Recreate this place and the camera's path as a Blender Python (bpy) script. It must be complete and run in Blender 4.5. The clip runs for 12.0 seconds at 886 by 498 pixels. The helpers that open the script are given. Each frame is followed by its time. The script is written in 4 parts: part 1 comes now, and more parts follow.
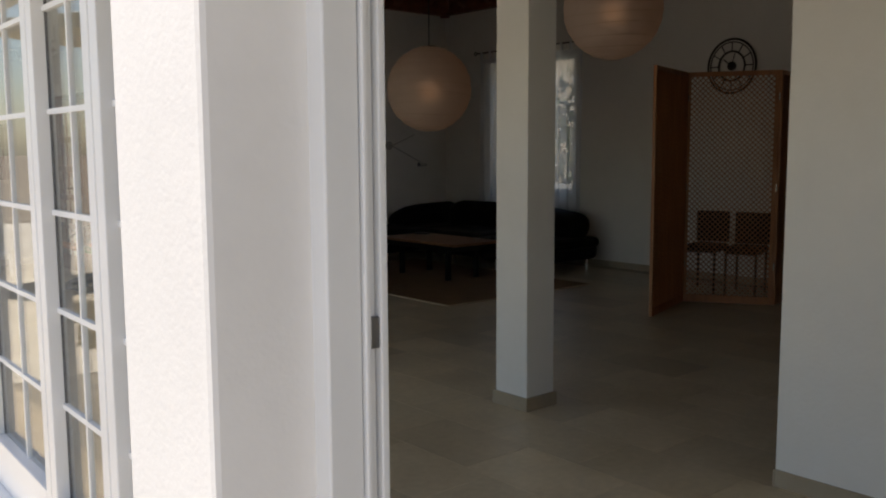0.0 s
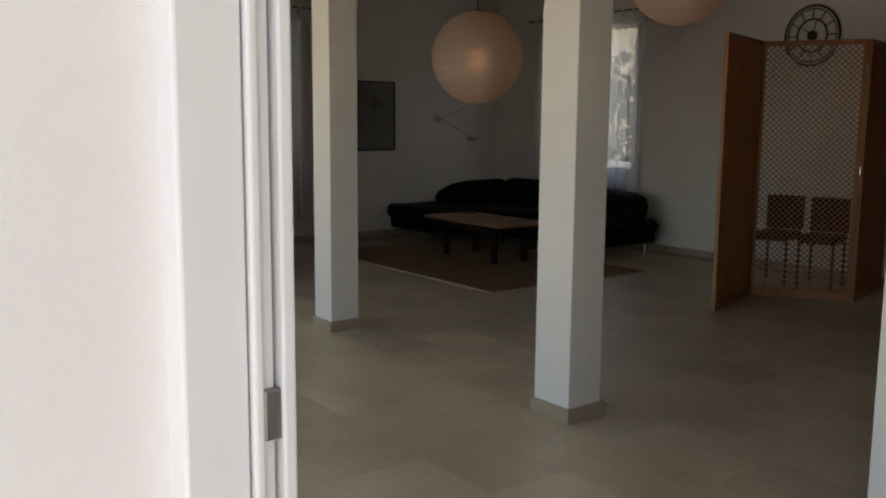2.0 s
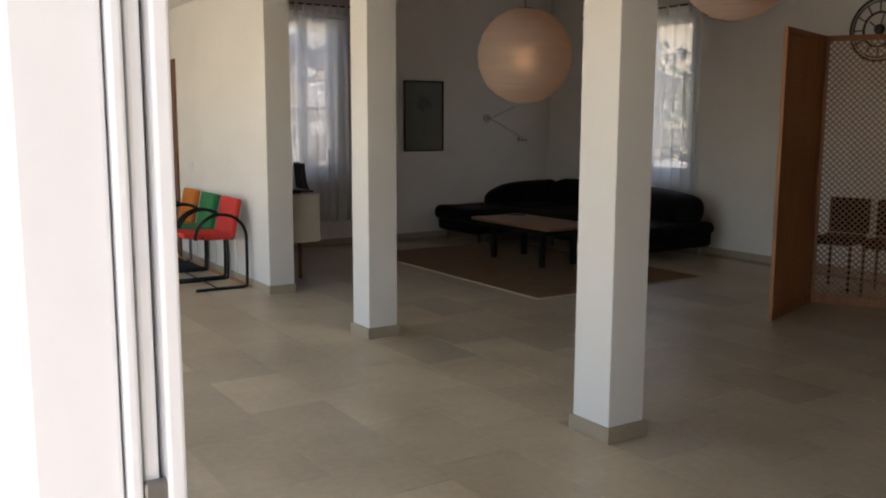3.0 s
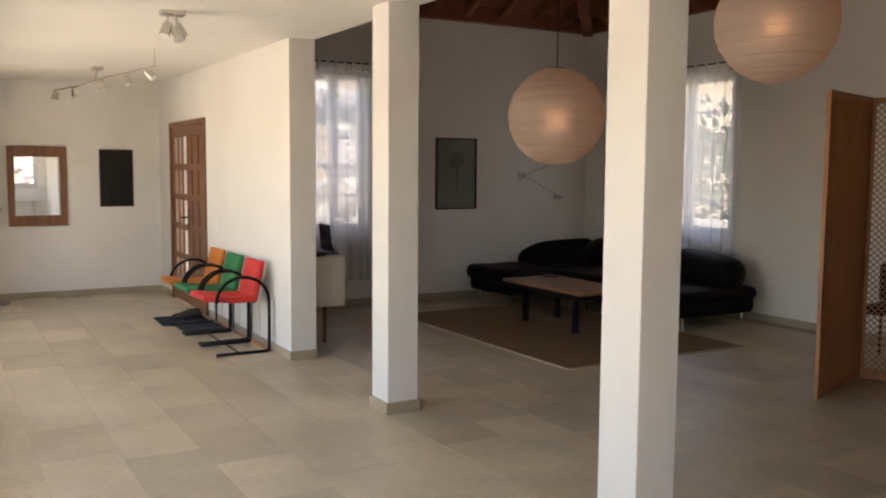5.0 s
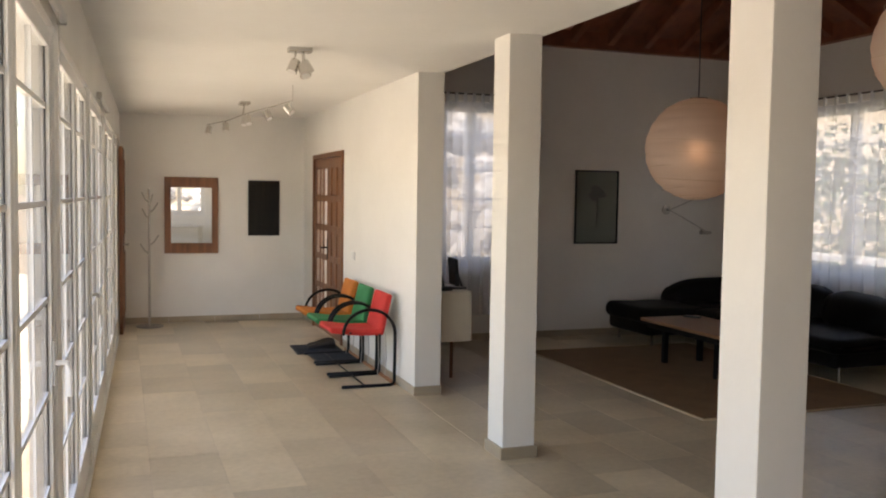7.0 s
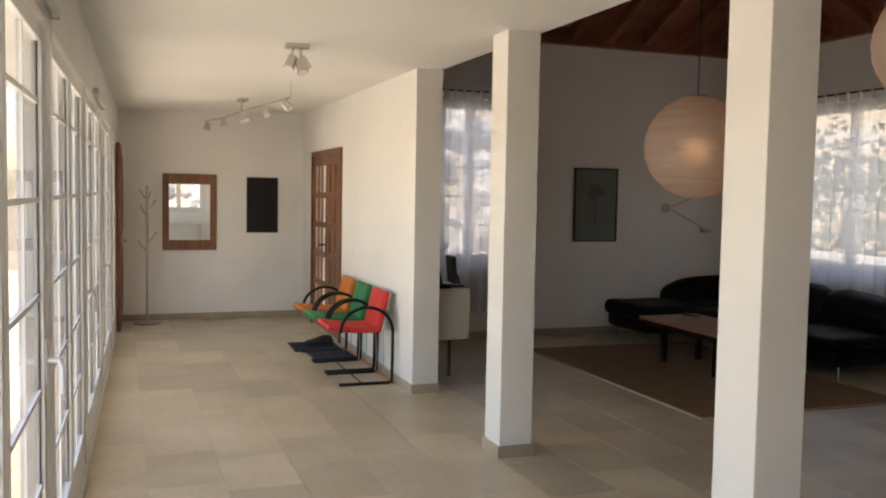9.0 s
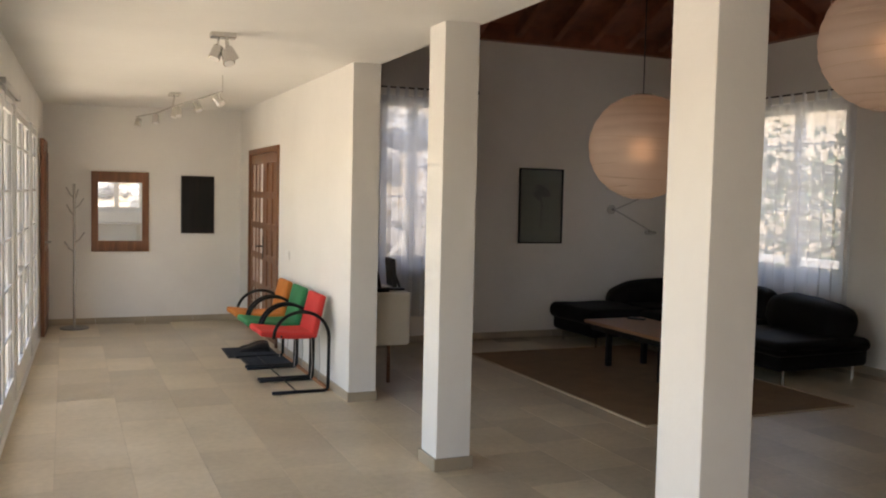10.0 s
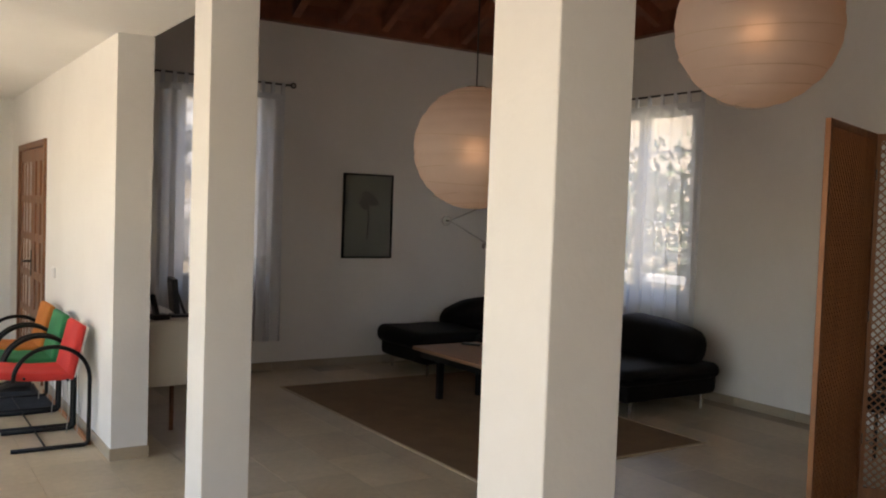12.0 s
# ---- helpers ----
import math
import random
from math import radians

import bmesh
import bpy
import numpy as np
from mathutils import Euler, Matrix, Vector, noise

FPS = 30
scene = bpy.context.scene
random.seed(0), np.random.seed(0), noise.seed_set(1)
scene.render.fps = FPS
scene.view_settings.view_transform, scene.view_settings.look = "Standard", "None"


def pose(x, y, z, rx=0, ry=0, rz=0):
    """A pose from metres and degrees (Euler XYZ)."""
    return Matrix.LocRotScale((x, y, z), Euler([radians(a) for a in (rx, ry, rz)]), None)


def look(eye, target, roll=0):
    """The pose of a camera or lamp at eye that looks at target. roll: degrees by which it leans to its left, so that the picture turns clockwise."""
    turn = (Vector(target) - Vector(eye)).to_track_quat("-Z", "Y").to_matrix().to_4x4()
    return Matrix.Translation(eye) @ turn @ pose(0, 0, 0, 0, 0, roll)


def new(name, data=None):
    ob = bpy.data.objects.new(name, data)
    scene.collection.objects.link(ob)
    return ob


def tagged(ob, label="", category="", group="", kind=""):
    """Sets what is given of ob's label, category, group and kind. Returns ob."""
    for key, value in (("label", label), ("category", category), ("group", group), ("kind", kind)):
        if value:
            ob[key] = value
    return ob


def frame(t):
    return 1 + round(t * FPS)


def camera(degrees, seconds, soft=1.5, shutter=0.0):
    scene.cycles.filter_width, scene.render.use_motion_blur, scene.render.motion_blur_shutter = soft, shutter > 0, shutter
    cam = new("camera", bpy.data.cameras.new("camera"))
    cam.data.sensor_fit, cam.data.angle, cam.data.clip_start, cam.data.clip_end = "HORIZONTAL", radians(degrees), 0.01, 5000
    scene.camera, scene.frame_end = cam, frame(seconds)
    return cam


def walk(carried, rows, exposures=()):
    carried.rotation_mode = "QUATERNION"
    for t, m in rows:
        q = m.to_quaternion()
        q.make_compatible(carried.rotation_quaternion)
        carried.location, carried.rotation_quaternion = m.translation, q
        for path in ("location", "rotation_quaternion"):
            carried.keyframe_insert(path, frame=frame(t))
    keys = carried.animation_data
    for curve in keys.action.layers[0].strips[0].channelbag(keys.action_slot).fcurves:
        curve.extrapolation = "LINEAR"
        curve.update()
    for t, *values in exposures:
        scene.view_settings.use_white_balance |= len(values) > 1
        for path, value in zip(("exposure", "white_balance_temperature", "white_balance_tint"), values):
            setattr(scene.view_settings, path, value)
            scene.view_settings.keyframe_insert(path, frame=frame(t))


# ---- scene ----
LENS = 53.25
PATH = [
    (0, -1.196, -3.247, 1.412, -6.441, 0.315, -40.378),
    (0.5, -1.044, -3.195, 1.425, -6.817, 0.128, -38.128),
    (1, -0.901, -3.046, 1.406, -7.114, 0.196, -36.679),
    (1.5, -0.815, -2.939, 1.399, -7.578, 0.000, -36.623),
    (2, -0.726, -2.868, 1.403, -8.075, -0.492, -36.640),
    (2.5, -0.622, -2.818, 1.407, -8.438, -0.296, -34.415),
    (4.5, -0.324, -2.656, 1.523, -6.535, -0.273, -30.946),
    (5, -0.283, -2.621, 1.543, -5.175, -0.433, -30.114),
    (5.5, -0.202, -2.603, 1.572, -4.404, -0.544, -28.684),
    (6, -0.092, -2.559, 1.570, -3.709, -0.605, -25.411),
    (6.5, -0.046, -2.562, 1.585, -3.462, -0.892, -22.763),
    (7, 0.009, -2.553, 1.587, -3.422, -0.852, -19.948),
    (9, 0.032, -2.535, 1.587, -3.590, -1.010, -19.954),
    (9.5, 0.073, -2.497, 1.582, -3.431, -1.071, -21.444),
    (10, 0.212, -2.316, 1.577, -3.435, -1.306, -23.163),
    (10.5, 0.402, -2.098, 1.544, -3.454, -1.375, -25.414),
    (11, 0.608, -1.857, 1.563, -3.368, -2.003, -28.147),
    (11.5, 0.781, -1.642, 1.567, -2.786, -2.404, -31.010),
    (12, 0.963, -1.415, 1.570, -2.492, -1.982, -32.990),
]
# seconds, stops, kelvin, tint
EXPOSURES = [(0.0, 0.6, 7250, 14), (1.0, 1.07, 7350, 14), (2.0, 1.43, 7350, 15), (2.5, 1.68, 7300, 17), (4.5, 2.62, 7700, 21), (6.5, 2.54, 7650, 21), (9.0, 2.44, 7600, 20), (12.0, 2.56, 7550, 20)]


def carried_at(x, y, z, pitch, roll, yaw):
    return pose(x, y, z, 90 + pitch, 0, yaw) @ pose(0, 0, 0, 0, 0, -roll)


cam = camera(LENS, 12.0, soft=2.0)
walk(cam, [(row[0], carried_at(*row[1:])) for row in PATH], EXPOSURES)

# ---- daylight ----
SUN_FROM = Vector((-0.27, 0.13, 1.8)).normalized()
world = bpy.data.worlds.new("sky")
scene.world = world
world.use_nodes = True
wn = world.node_tree.nodes
sky = wn.new("ShaderNodeTexSky")
sky.sky_type = "NISHITA"
sky.sun_disc = False
sky.sun_elevation = math.asin(SUN_FROM.z)
sky.sun_rotation = math.atan2(SUN_FROM.x, SUN_FROM.y)
world.node_tree.links.new(sky.outputs[0], wn["Background"].inputs[0])
wn["Background"].inputs[1].default_value = 0.15


def sun_lamp():
    data = bpy.data.lights.new("sun", "SUN")
    data.energy, data.angle, data.color = 5.0, radians(0.5), (1.0, 0.98, 0.94)
    ob = new("sun", data)
    ob.matrix_world = look(SUN_FROM * 30, (0, 0, 0))


def bulb(name, place, watts, size=0.05):
    data = bpy.data.lights.new(name, "POINT")
    data.energy, data.color, data.shadow_soft_size = watts, (1.0, 0.56, 0.27), size
    new(name, data).location = place


sun_lamp()

# ---- materials ----


def material(name, color, rough=0.6, metal=0.0, spec=0.5):
    m = bpy.data.materials.new(name)
    m.use_nodes = True
    b = m.node_tree.nodes["Principled BSDF"]
    b.inputs["Base Color"].default_value = (*color, 1)
    b.inputs["Roughness"].default_value = rough
    b.inputs["Metallic"].default_value = metal
    b.inputs["Specular IOR Level"].default_value = spec
    return m


def shade(m, color_a, color_b, scale, bump=0.0, bump_scale=200.0, stretch=(1, 1, 1), detail=6.0, rough=None, fine=0.15, in_place=False):
    """Two scales of variation in colour, a fine relief and uneven gloss."""
    nt = m.node_tree
    nodes, links = nt.nodes, nt.links
    b = nodes["Principled BSDF"]
    tc = nodes.new("ShaderNodeTexCoord")
    mp = nodes.new("ShaderNodeMapping")
    mp.inputs["Scale"].default_value = stretch
    place = nodes.new("ShaderNodeNewGeometry").outputs["Position"] if in_place else tc.outputs["Object"]
    links.new(place, mp.inputs["Vector"])
    big = nodes.new("ShaderNodeTexNoise")
    big.inputs["Scale"].default_value, big.inputs["Detail"].default_value = scale, detail
    links.new(mp.outputs[0], big.inputs["Vector"])
    small = nodes.new("ShaderNodeTexNoise")
    small.inputs["Scale"].default_value, small.inputs["Detail"].default_value = scale * 14, 4
    links.new(mp.outputs[0], small.inputs["Vector"])
    mixf = nodes.new("ShaderNodeMix")
    mixf.data_type = "FLOAT"
    mixf.inputs[0].default_value = fine
    links.new(big.outputs[0], mixf.inputs[2])
    links.new(small.outputs[0], mixf.inputs[3])
    ramp = nodes.new("ShaderNodeValToRGB")
    ramp.color_ramp.elements[0].position, ramp.color_ramp.elements[1].position = 0.32, 0.68
    ramp.color_ramp.elements[0].color, ramp.color_ramp.elements[1].color = (*color_a, 1), (*color_b, 1)
    links.new(mixf.outputs[0], ramp.inputs[0])
    links.new(ramp.outputs[0], b.inputs["Base Color"])
    if rough:
        mr = nodes.new("ShaderNodeMapRange")
        mr.inputs["To Min"].default_value, mr.inputs["To Max"].default_value = rough
        links.new(big.outputs[0], mr.inputs[0])
        links.new(mr.outputs[0], b.inputs["Roughness"])
    if bump:
        n3 = nodes.new("ShaderNodeTexNoise")
        n3.inputs["Scale"].default_value, n3.inputs["Detail"].default_value = bump_scale, 5
        links.new(mp.outputs[0], n3.inputs["Vector"])
        bp = nodes.new("ShaderNodeBump")
        bp.inputs["Strength"].default_value, bp.inputs["Distance"].default_value = bump, 0.01
        links.new(n3.outputs[0], bp.inputs["Height"])
        links.new(bp.outputs[0], b.inputs["Normal"])
    return m


def per_piece(m, amount):
    """A little lighter or darker from piece to piece."""
    nt = m.node_tree
    b = nt.nodes["Principled BSDF"]
    src = b.inputs["Base Color"].links[0].from_socket
    info = nt.nodes.new("ShaderNodeObjectInfo")
    mr = nt.nodes.new("ShaderNodeMapRange")
    mr.inputs["To Min"].default_value, mr.inputs["To Max"].default_value = 1 - amount, 1 + amount
    nt.links.new(info.outputs["Random"], mr.inputs[0])
    mul = nt.nodes.new("ShaderNodeMix")
    mul.data_type, mul.blend_type = "RGBA", "MULTIPLY"
    mul.inputs[0].default_value = 1.0
    comb = nt.nodes.new("ShaderNodeCombineColor")
    for i in range(3):
        nt.links.new(mr.outputs[0], comb.inputs[i])
    nt.links.new(src, mul.inputs[6])
    nt.links.new(comb.outputs[0], mul.inputs[7])
    nt.links.new(mul.outputs[2], b.inputs["Base Color"])
    return m


PLASTER = shade(material("plaster", (0.8, 0.77, 0.72), 0.85), (0.76, 0.74, 0.70), (0.83, 0.81, 0.77), 1.3, 0.10, 55, rough=(0.78, 0.92))
RENDERED = shade(material("rough_render", (0.8, 0.78, 0.74), 0.9), (0.76, 0.74, 0.71), (0.84, 0.82, 0.79), 2.0, 0.08, 70, rough=(0.85, 0.95))
CEIL = shade(material("ceiling_paint", (0.78, 0.76, 0.72), 0.9), (0.75, 0.73, 0.69), (0.81, 0.79, 0.75), 0.9, 0.05, 40)
TILE = per_piece(shade(material("stone_tile", (0.30, 0.26, 0.20), 0.4), (0.44, 0.36, 0.24), (0.63, 0.53, 0.38), 1.7, 0.06, 60, rough=(0.28, 0.46), fine=0.3, in_place=True), 0.13)
JOINT = shade(material("tile_joint", (0.30, 0.26, 0.21), 0.9), (0.40, 0.335, 0.25), (0.50, 0.43, 0.33), 3)
SKIRT = per_piece(shade(material("skirting_tile", (0.3, 0.26, 0.2), 0.45), (0.36, 0.295, 0.21), (0.45, 0.375, 0.275), 3, 0.05, 60), 0.06)
WHITE_FRAME = shade(material("white_lacquer", (0.8, 0.8, 0.79), 0.35), (0.77, 0.77, 0.76), (0.82, 0.82, 0.81), 3, rough=(0.28, 0.42))
GASKET = material("rubber", (0.02, 0.02, 0.022), 0.6)
TEAK = shade(material("brown_wood", (0.2, 0.08, 0.035), 0.45), (0.13, 0.052, 0.024), (0.27, 0.115, 0.052), 2.0, 0.06, 90, stretch=(9, 9, 0.8), rough=(0.35, 0.55))
TABLE_WOOD = shade(material("table_wood", (0.3, 0.15, 0.08), 0.35), (0.24, 0.115, 0.06), (0.36, 0.19, 0.105), 2.0, 0.03, 90, stretch=(9, 0.8, 9), rough=(0.25, 0.42))
SCREEN_WOOD = shade(material("screen_wood", (0.42, 0.18, 0.08), 0.5), (0.36, 0.15, 0.065), (0.50, 0.225, 0.10), 2.5, 0.05, 90, stretch=(9, 9, 0.8))
ROOF_WOOD = shade(material("roof_wood", (0.13, 0.04, 0.02), 0.5), (0.15, 0.046, 0.024), (0.27, 0.088, 0.043), 1.5, 0.05, 60, stretch=(4, 4, 4))
LEATHER = shade(material("black_leather", (0.008, 0.007, 0.007), 0.5, spec=0.06), (0.005, 0.0045, 0.0045), (0.010, 0.009, 0.009), 3, 0.12, 130, rough=(0.42, 0.58))
BLACK_METAL = shade(material("black_metal", (0.007, 0.007, 0.007), 0.45, spec=0.2), (0.005, 0.005, 0.005), (0.010, 0.0095, 0.009), 6)
CHROME = material("brushed_chrome", (0.62, 0.60, 0.57), 0.25, 1.0)
SILVER = shade(material("silver_paint", (0.45, 0.43, 0.4), 0.4, 0.6), (0.40, 0.38, 0.35), (0.50, 0.48, 0.45), 4)
SISAL = shade(material("sisal", (0.30, 0.19, 0.085), 0.95), (0.17, 0.098, 0.044), (0.25, 0.150, 0.070), 5, 0.5, 260, fine=0.5)
SISAL_EDGE = shade(material("pale_binding", (0.5, 0.4, 0.26), 0.9), (0.45, 0.36, 0.23), (0.55, 0.44, 0.30), 9)
RED = shade(material("red_cloth", (0.62, 0.035, 0.03), 0.8), (0.56, 0.03, 0.026), (0.68, 0.045, 0.036), 5, 0.15, 420)
GREEN = shade(material("green_cloth", (0.015, 0.2, 0.07), 0.8), (0.012, 0.17, 0.06), (0.018, 0.235, 0.085), 5, 0.15, 420)
ORANGE = shade(material("orange_cloth", (0.55, 0.17, 0.025), 0.8), (0.50, 0.15, 0.02), (0.60, 0.195, 0.03), 5, 0.15, 420)
WHITE_CLOTH = material("white_edging", (0.75, 0.73, 0.7), 0.8)
MAT_DARK = shade(material("charcoal_mat", (0.02, 0.022, 0.027), 0.95), (0.014, 0.018, 0.026), (0.026, 0.033, 0.046), 8, 0.5, 300)
SHOE = shade(material("black_shoe", (0.01, 0.01, 0.01), 0.5), (0.008, 0.008, 0.008), (0.015, 0.014, 0.013), 9)
CREAM = shade(material("cream_lacquer", (0.62, 0.58, 0.5), 0.4), (0.59, 0.55, 0.475), (0.65, 0.61, 0.53), 2, rough=(0.33, 0.45))
BLACK_PLASTIC = shade(material("black_plastic", (0.015, 0.015, 0.016), 0.4), (0.012, 0.012, 0.013), (0.019, 0.019, 0.02), 7)
ART_BLACK = shade(material("black_print", (0.012, 0.012, 0.013), 0.22, spec=0.12), (0.010, 0.010, 0.011), (0.022, 0.020, 0.018), 2.5, stretch=(7, 1, 0.4))
ART_GREY = shade(material("grey_green_print", (0.11, 0.12, 0.105), 0.3), (0.10, 0.105, 0.095), (0.15, 0.155, 0.14), 2.5, rough=(0.2, 0.3))
ART_DARK = shade(material("ink", (0.05, 0.05, 0.045), 0.4), (0.008, 0.008, 0.008), (0.02, 0.019, 0.018), 14)
MIRROR = material("mirror_silver", (0.86, 0.87, 0.86), 0.02, 1.0)
STEEL = shade(material("dull_steel", (0.35, 0.34, 0.32), 0.4, 1.0), (0.28, 0.27, 0.26), (0.40, 0.39, 0.37), 12)
IRON = shade(material("wrought_iron", (0.02, 0.018, 0.016), 0.55), (0.030, 0.025, 0.021), (0.055, 0.045, 0.037), 10)
SWITCH = material("white_plastic", (0.78, 0.77, 0.74), 0.4)
# near paving dark, farther paving pale, to steer the daylight bounced indoors
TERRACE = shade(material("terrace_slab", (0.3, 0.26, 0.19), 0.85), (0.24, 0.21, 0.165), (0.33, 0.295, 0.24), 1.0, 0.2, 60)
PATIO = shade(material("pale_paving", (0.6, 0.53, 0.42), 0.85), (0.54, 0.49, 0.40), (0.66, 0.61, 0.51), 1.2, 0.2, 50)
KERB = shade(material("pale_kerb", (0.55, 0.48, 0.36), 0.85), (0.50, 0.43, 0.32), (0.60, 0.53, 0.41), 3, 0.2, 50)
ROCK = shade(material("pale_rock", (0.42, 0.37, 0.31), 0.9), (0.19, 0.18, 0.17), (0.42, 0.41, 0.395), 2.2, 0.8, 14, fine=0.35)
EARTH = shade(material("dry_earth", (0.4, 0.33, 0.25), 0.95), (0.22, 0.18, 0.13), (0.31, 0.26, 0.20), 0.8, 0.6, 10)
LEAF = shade(material("leaf", (0.06, 0.10, 0.03), 0.6), (0.045, 0.08, 0.022), (0.085, 0.125, 0.04), 3)
SLATE = shade(material("blue_grey_fascia", (0.25, 0.29, 0.33), 0.6), (0.22, 0.26, 0.30), (0.28, 0.32, 0.36), 2)


def glass_material():
    m = bpy.data.materials.new("clear_glass")
    m.use_nodes = True
    nt = m.node_tree
    nt.nodes.clear()
    out = nt.nodes.new("ShaderNodeOutputMaterial")
    mix = nt.nodes.new("ShaderNodeMixShader")
    lw = nt.nodes.new("ShaderNodeLayerWeight")
    lw.inputs[0].default_value = 0.5
    pw = nt.nodes.new("ShaderNodeMath")
    pw.operation = "POWER"
    pw.inputs[1].default_value = 5.0
    nt.links.new(lw.outputs["Facing"], pw.inputs[0])
    fr = nt.nodes.new("ShaderNodeMath")
    fr.operation = "MULTIPLY_ADD"
    fr.inputs[1].default_value, fr.inputs[2].default_value = 0.96, 0.04
    nt.links.new(pw.outputs[0], fr.inputs[0])
    tr = nt.nodes.new("ShaderNodeBsdfTransparent")
    tr.inputs[0].default_value = (0.955, 0.975, 0.965, 1)
    gl = nt.nodes.new("ShaderNodeBsdfGlossy")
    gl.inputs["Roughness"].default_value = 0.0
    nt.links.new(fr.outputs[0], mix.inputs[0])
    nt.links.new(tr.outputs[0], mix.inputs[1])
    nt.links.new(gl.outputs[0], mix.inputs[2])
    nt.links.new(mix.outputs[0], out.inputs[0])
    return m


def sheer(name, color, through_part, see_through, forward=0.0):
    """Cloth or paper that lets light pass: diffuse on this side, diffuse from behind, and an open weave."""
    m = bpy.data.materials.new(name)
    m.use_nodes = True
    nt = m.node_tree
    nt.nodes.clear()
    out = nt.nodes.new("ShaderNodeOutputMaterial")
    tc = nt.nodes.new("ShaderNodeTexCoord")
    no = nt.nodes.new("ShaderNodeTexNoise")
    no.inputs["Scale"].default_value = 9
    nt.links.new(tc.outputs["Object"], no.inputs["Vector"])
    ramp = nt.nodes.new("ShaderNodeValToRGB")
    ramp.color_ramp.elements[0].color = (*[c * 0.93 for c in color], 1)
    ramp.color_ramp.elements[1].color = (*color, 1)
    nt.links.new(no.outputs[0], ramp.inputs[0])
    di, tl, tr = nt.nodes.new("ShaderNodeBsdfDiffuse"), nt.nodes.new("ShaderNodeBsdfTranslucent"), nt.nodes.new("ShaderNodeBsdfTransparent")
    nt.links.new(ramp.outputs[0], di.inputs[0])
    nt.links.new(ramp.outputs[0], tl.inputs[0])
    m1, m2, m3 = [nt.nodes.new("ShaderNodeMixShader") for _ in range(3)]
    fw = nt.nodes.new("ShaderNodeBsdfRefraction")
    fw.inputs["Roughness"].default_value, fw.inputs["IOR"].default_value = 0.72, 1.42
    nt.links.new(ramp.outputs[0], fw.inputs[0])
    m3.inputs[0].default_value = forward
    m1.inputs[0].default_value, m2.inputs[0].default_value = through_part, see_through
    nt.links.new(di.outputs[0], m1.inputs[1])
    nt.links.new(tl.outputs[0], m3.inputs[1])
    nt.links.new(fw.outputs[0], m3.inputs[2])
    nt.links.new(m3.outputs[0], m1.inputs[2])
    nt.links.new(m1.outputs[0], m2.inputs[1])
    nt.links.new(tr.outputs[0], m2.inputs[2])
    nt.links.new(m2.outputs[0], out.inputs[0])
    return m


GLASS = glass_material()
VOILE = sheer("voile", (0.92, 0.93, 0.94), 0.50, 0.22)
PAPER = sheer("rice_paper", (0.77, 0.685, 0.635), 0.5, 0.0, 0.2)

RIB = shade(material("bamboo_rib", (0.42, 0.33, 0.24), 0.7), (0.60, 0.51, 0.42), (0.68, 0.59, 0.49), 6)

# ---- helpers for meshes ----


def finish(name, bm, mat, smooth=False):
    me = bpy.data.meshes.new(name)
    bmesh.ops.recalc_face_normals(bm, faces=bm.faces)
    bm.to_mesh(me)
    bm.free()
    me.materials.append(mat)
    if smooth:
        me.polygons.foreach_set("use_smooth", [True] * len(me.polygons))
    return new(name, me)


def part(name, bm, mat, parent, label="", smooth=False):
    ob = finish(name, bm, mat, smooth)
    ob.parent = parent
    if label:
        ob["label"] = label
    return ob


def thing(name, label, category, group="", at=(0, 0, 0), turn=0.0):
    ob = new(name)
    ob.matrix_world = pose(*at, 0, 0, turn)
    bpy.context.view_layer.update()
    return tagged(ob, label, category, group)


def box(x0, x1, y0, y1, z0, z1, bevel=0.0, bm=None, segments=2, m=None):
    bm = bm or bmesh.new()
    mm = Matrix.LocRotScale(((x0 + x1) / 2, (y0 + y1) / 2, (z0 + z1) / 2), None, (abs(x1 - x0), abs(y1 - y0), abs(z1 - z0)))
    vs = bmesh.ops.create_cube(bm, size=1, matrix=(m @ mm) if m else mm)["verts"]
    if bevel:
        es = list({e for v in vs for e in v.link_edges})
        bmesh.ops.bevel(bm, geom=es, offset=bevel, segments=segments, profile=0.5, affect="EDGES")
    return bm


def tube(points, r, bm=None, sides=10, r_end=None):
    """A round bar along a line of points."""
    bm = bm or bmesh.new()
    pts = [Vector(p) for p in points]
    rings = []
    side = None
    for i, p in enumerate(pts):
        d = (pts[min(i + 1, len(pts) - 1)] - pts[max(i - 1, 0)]).normalized()
        if side is None:
            side = d.orthogonal().normalized()
        side = (side - d * side.dot(d)).normalized()
        up = d.cross(side)
        rr = r if r_end is None else r + (r_end - r) * i / (len(pts) - 1)
        rings.append([bm.verts.new(p + rr * (math.cos(a) * side + math.sin(a) * up)) for a in (2 * math.pi * k / sides for k in range(sides))])
    for a, b in zip(rings, rings[1:]):
        for k in range(sides):
            bm.faces.new((a[k], a[(k + 1) % sides], b[(k + 1) % sides], b[k]))
    bm.faces.new(rings[0])
    bm.faces.new(rings[-1])
    return bm


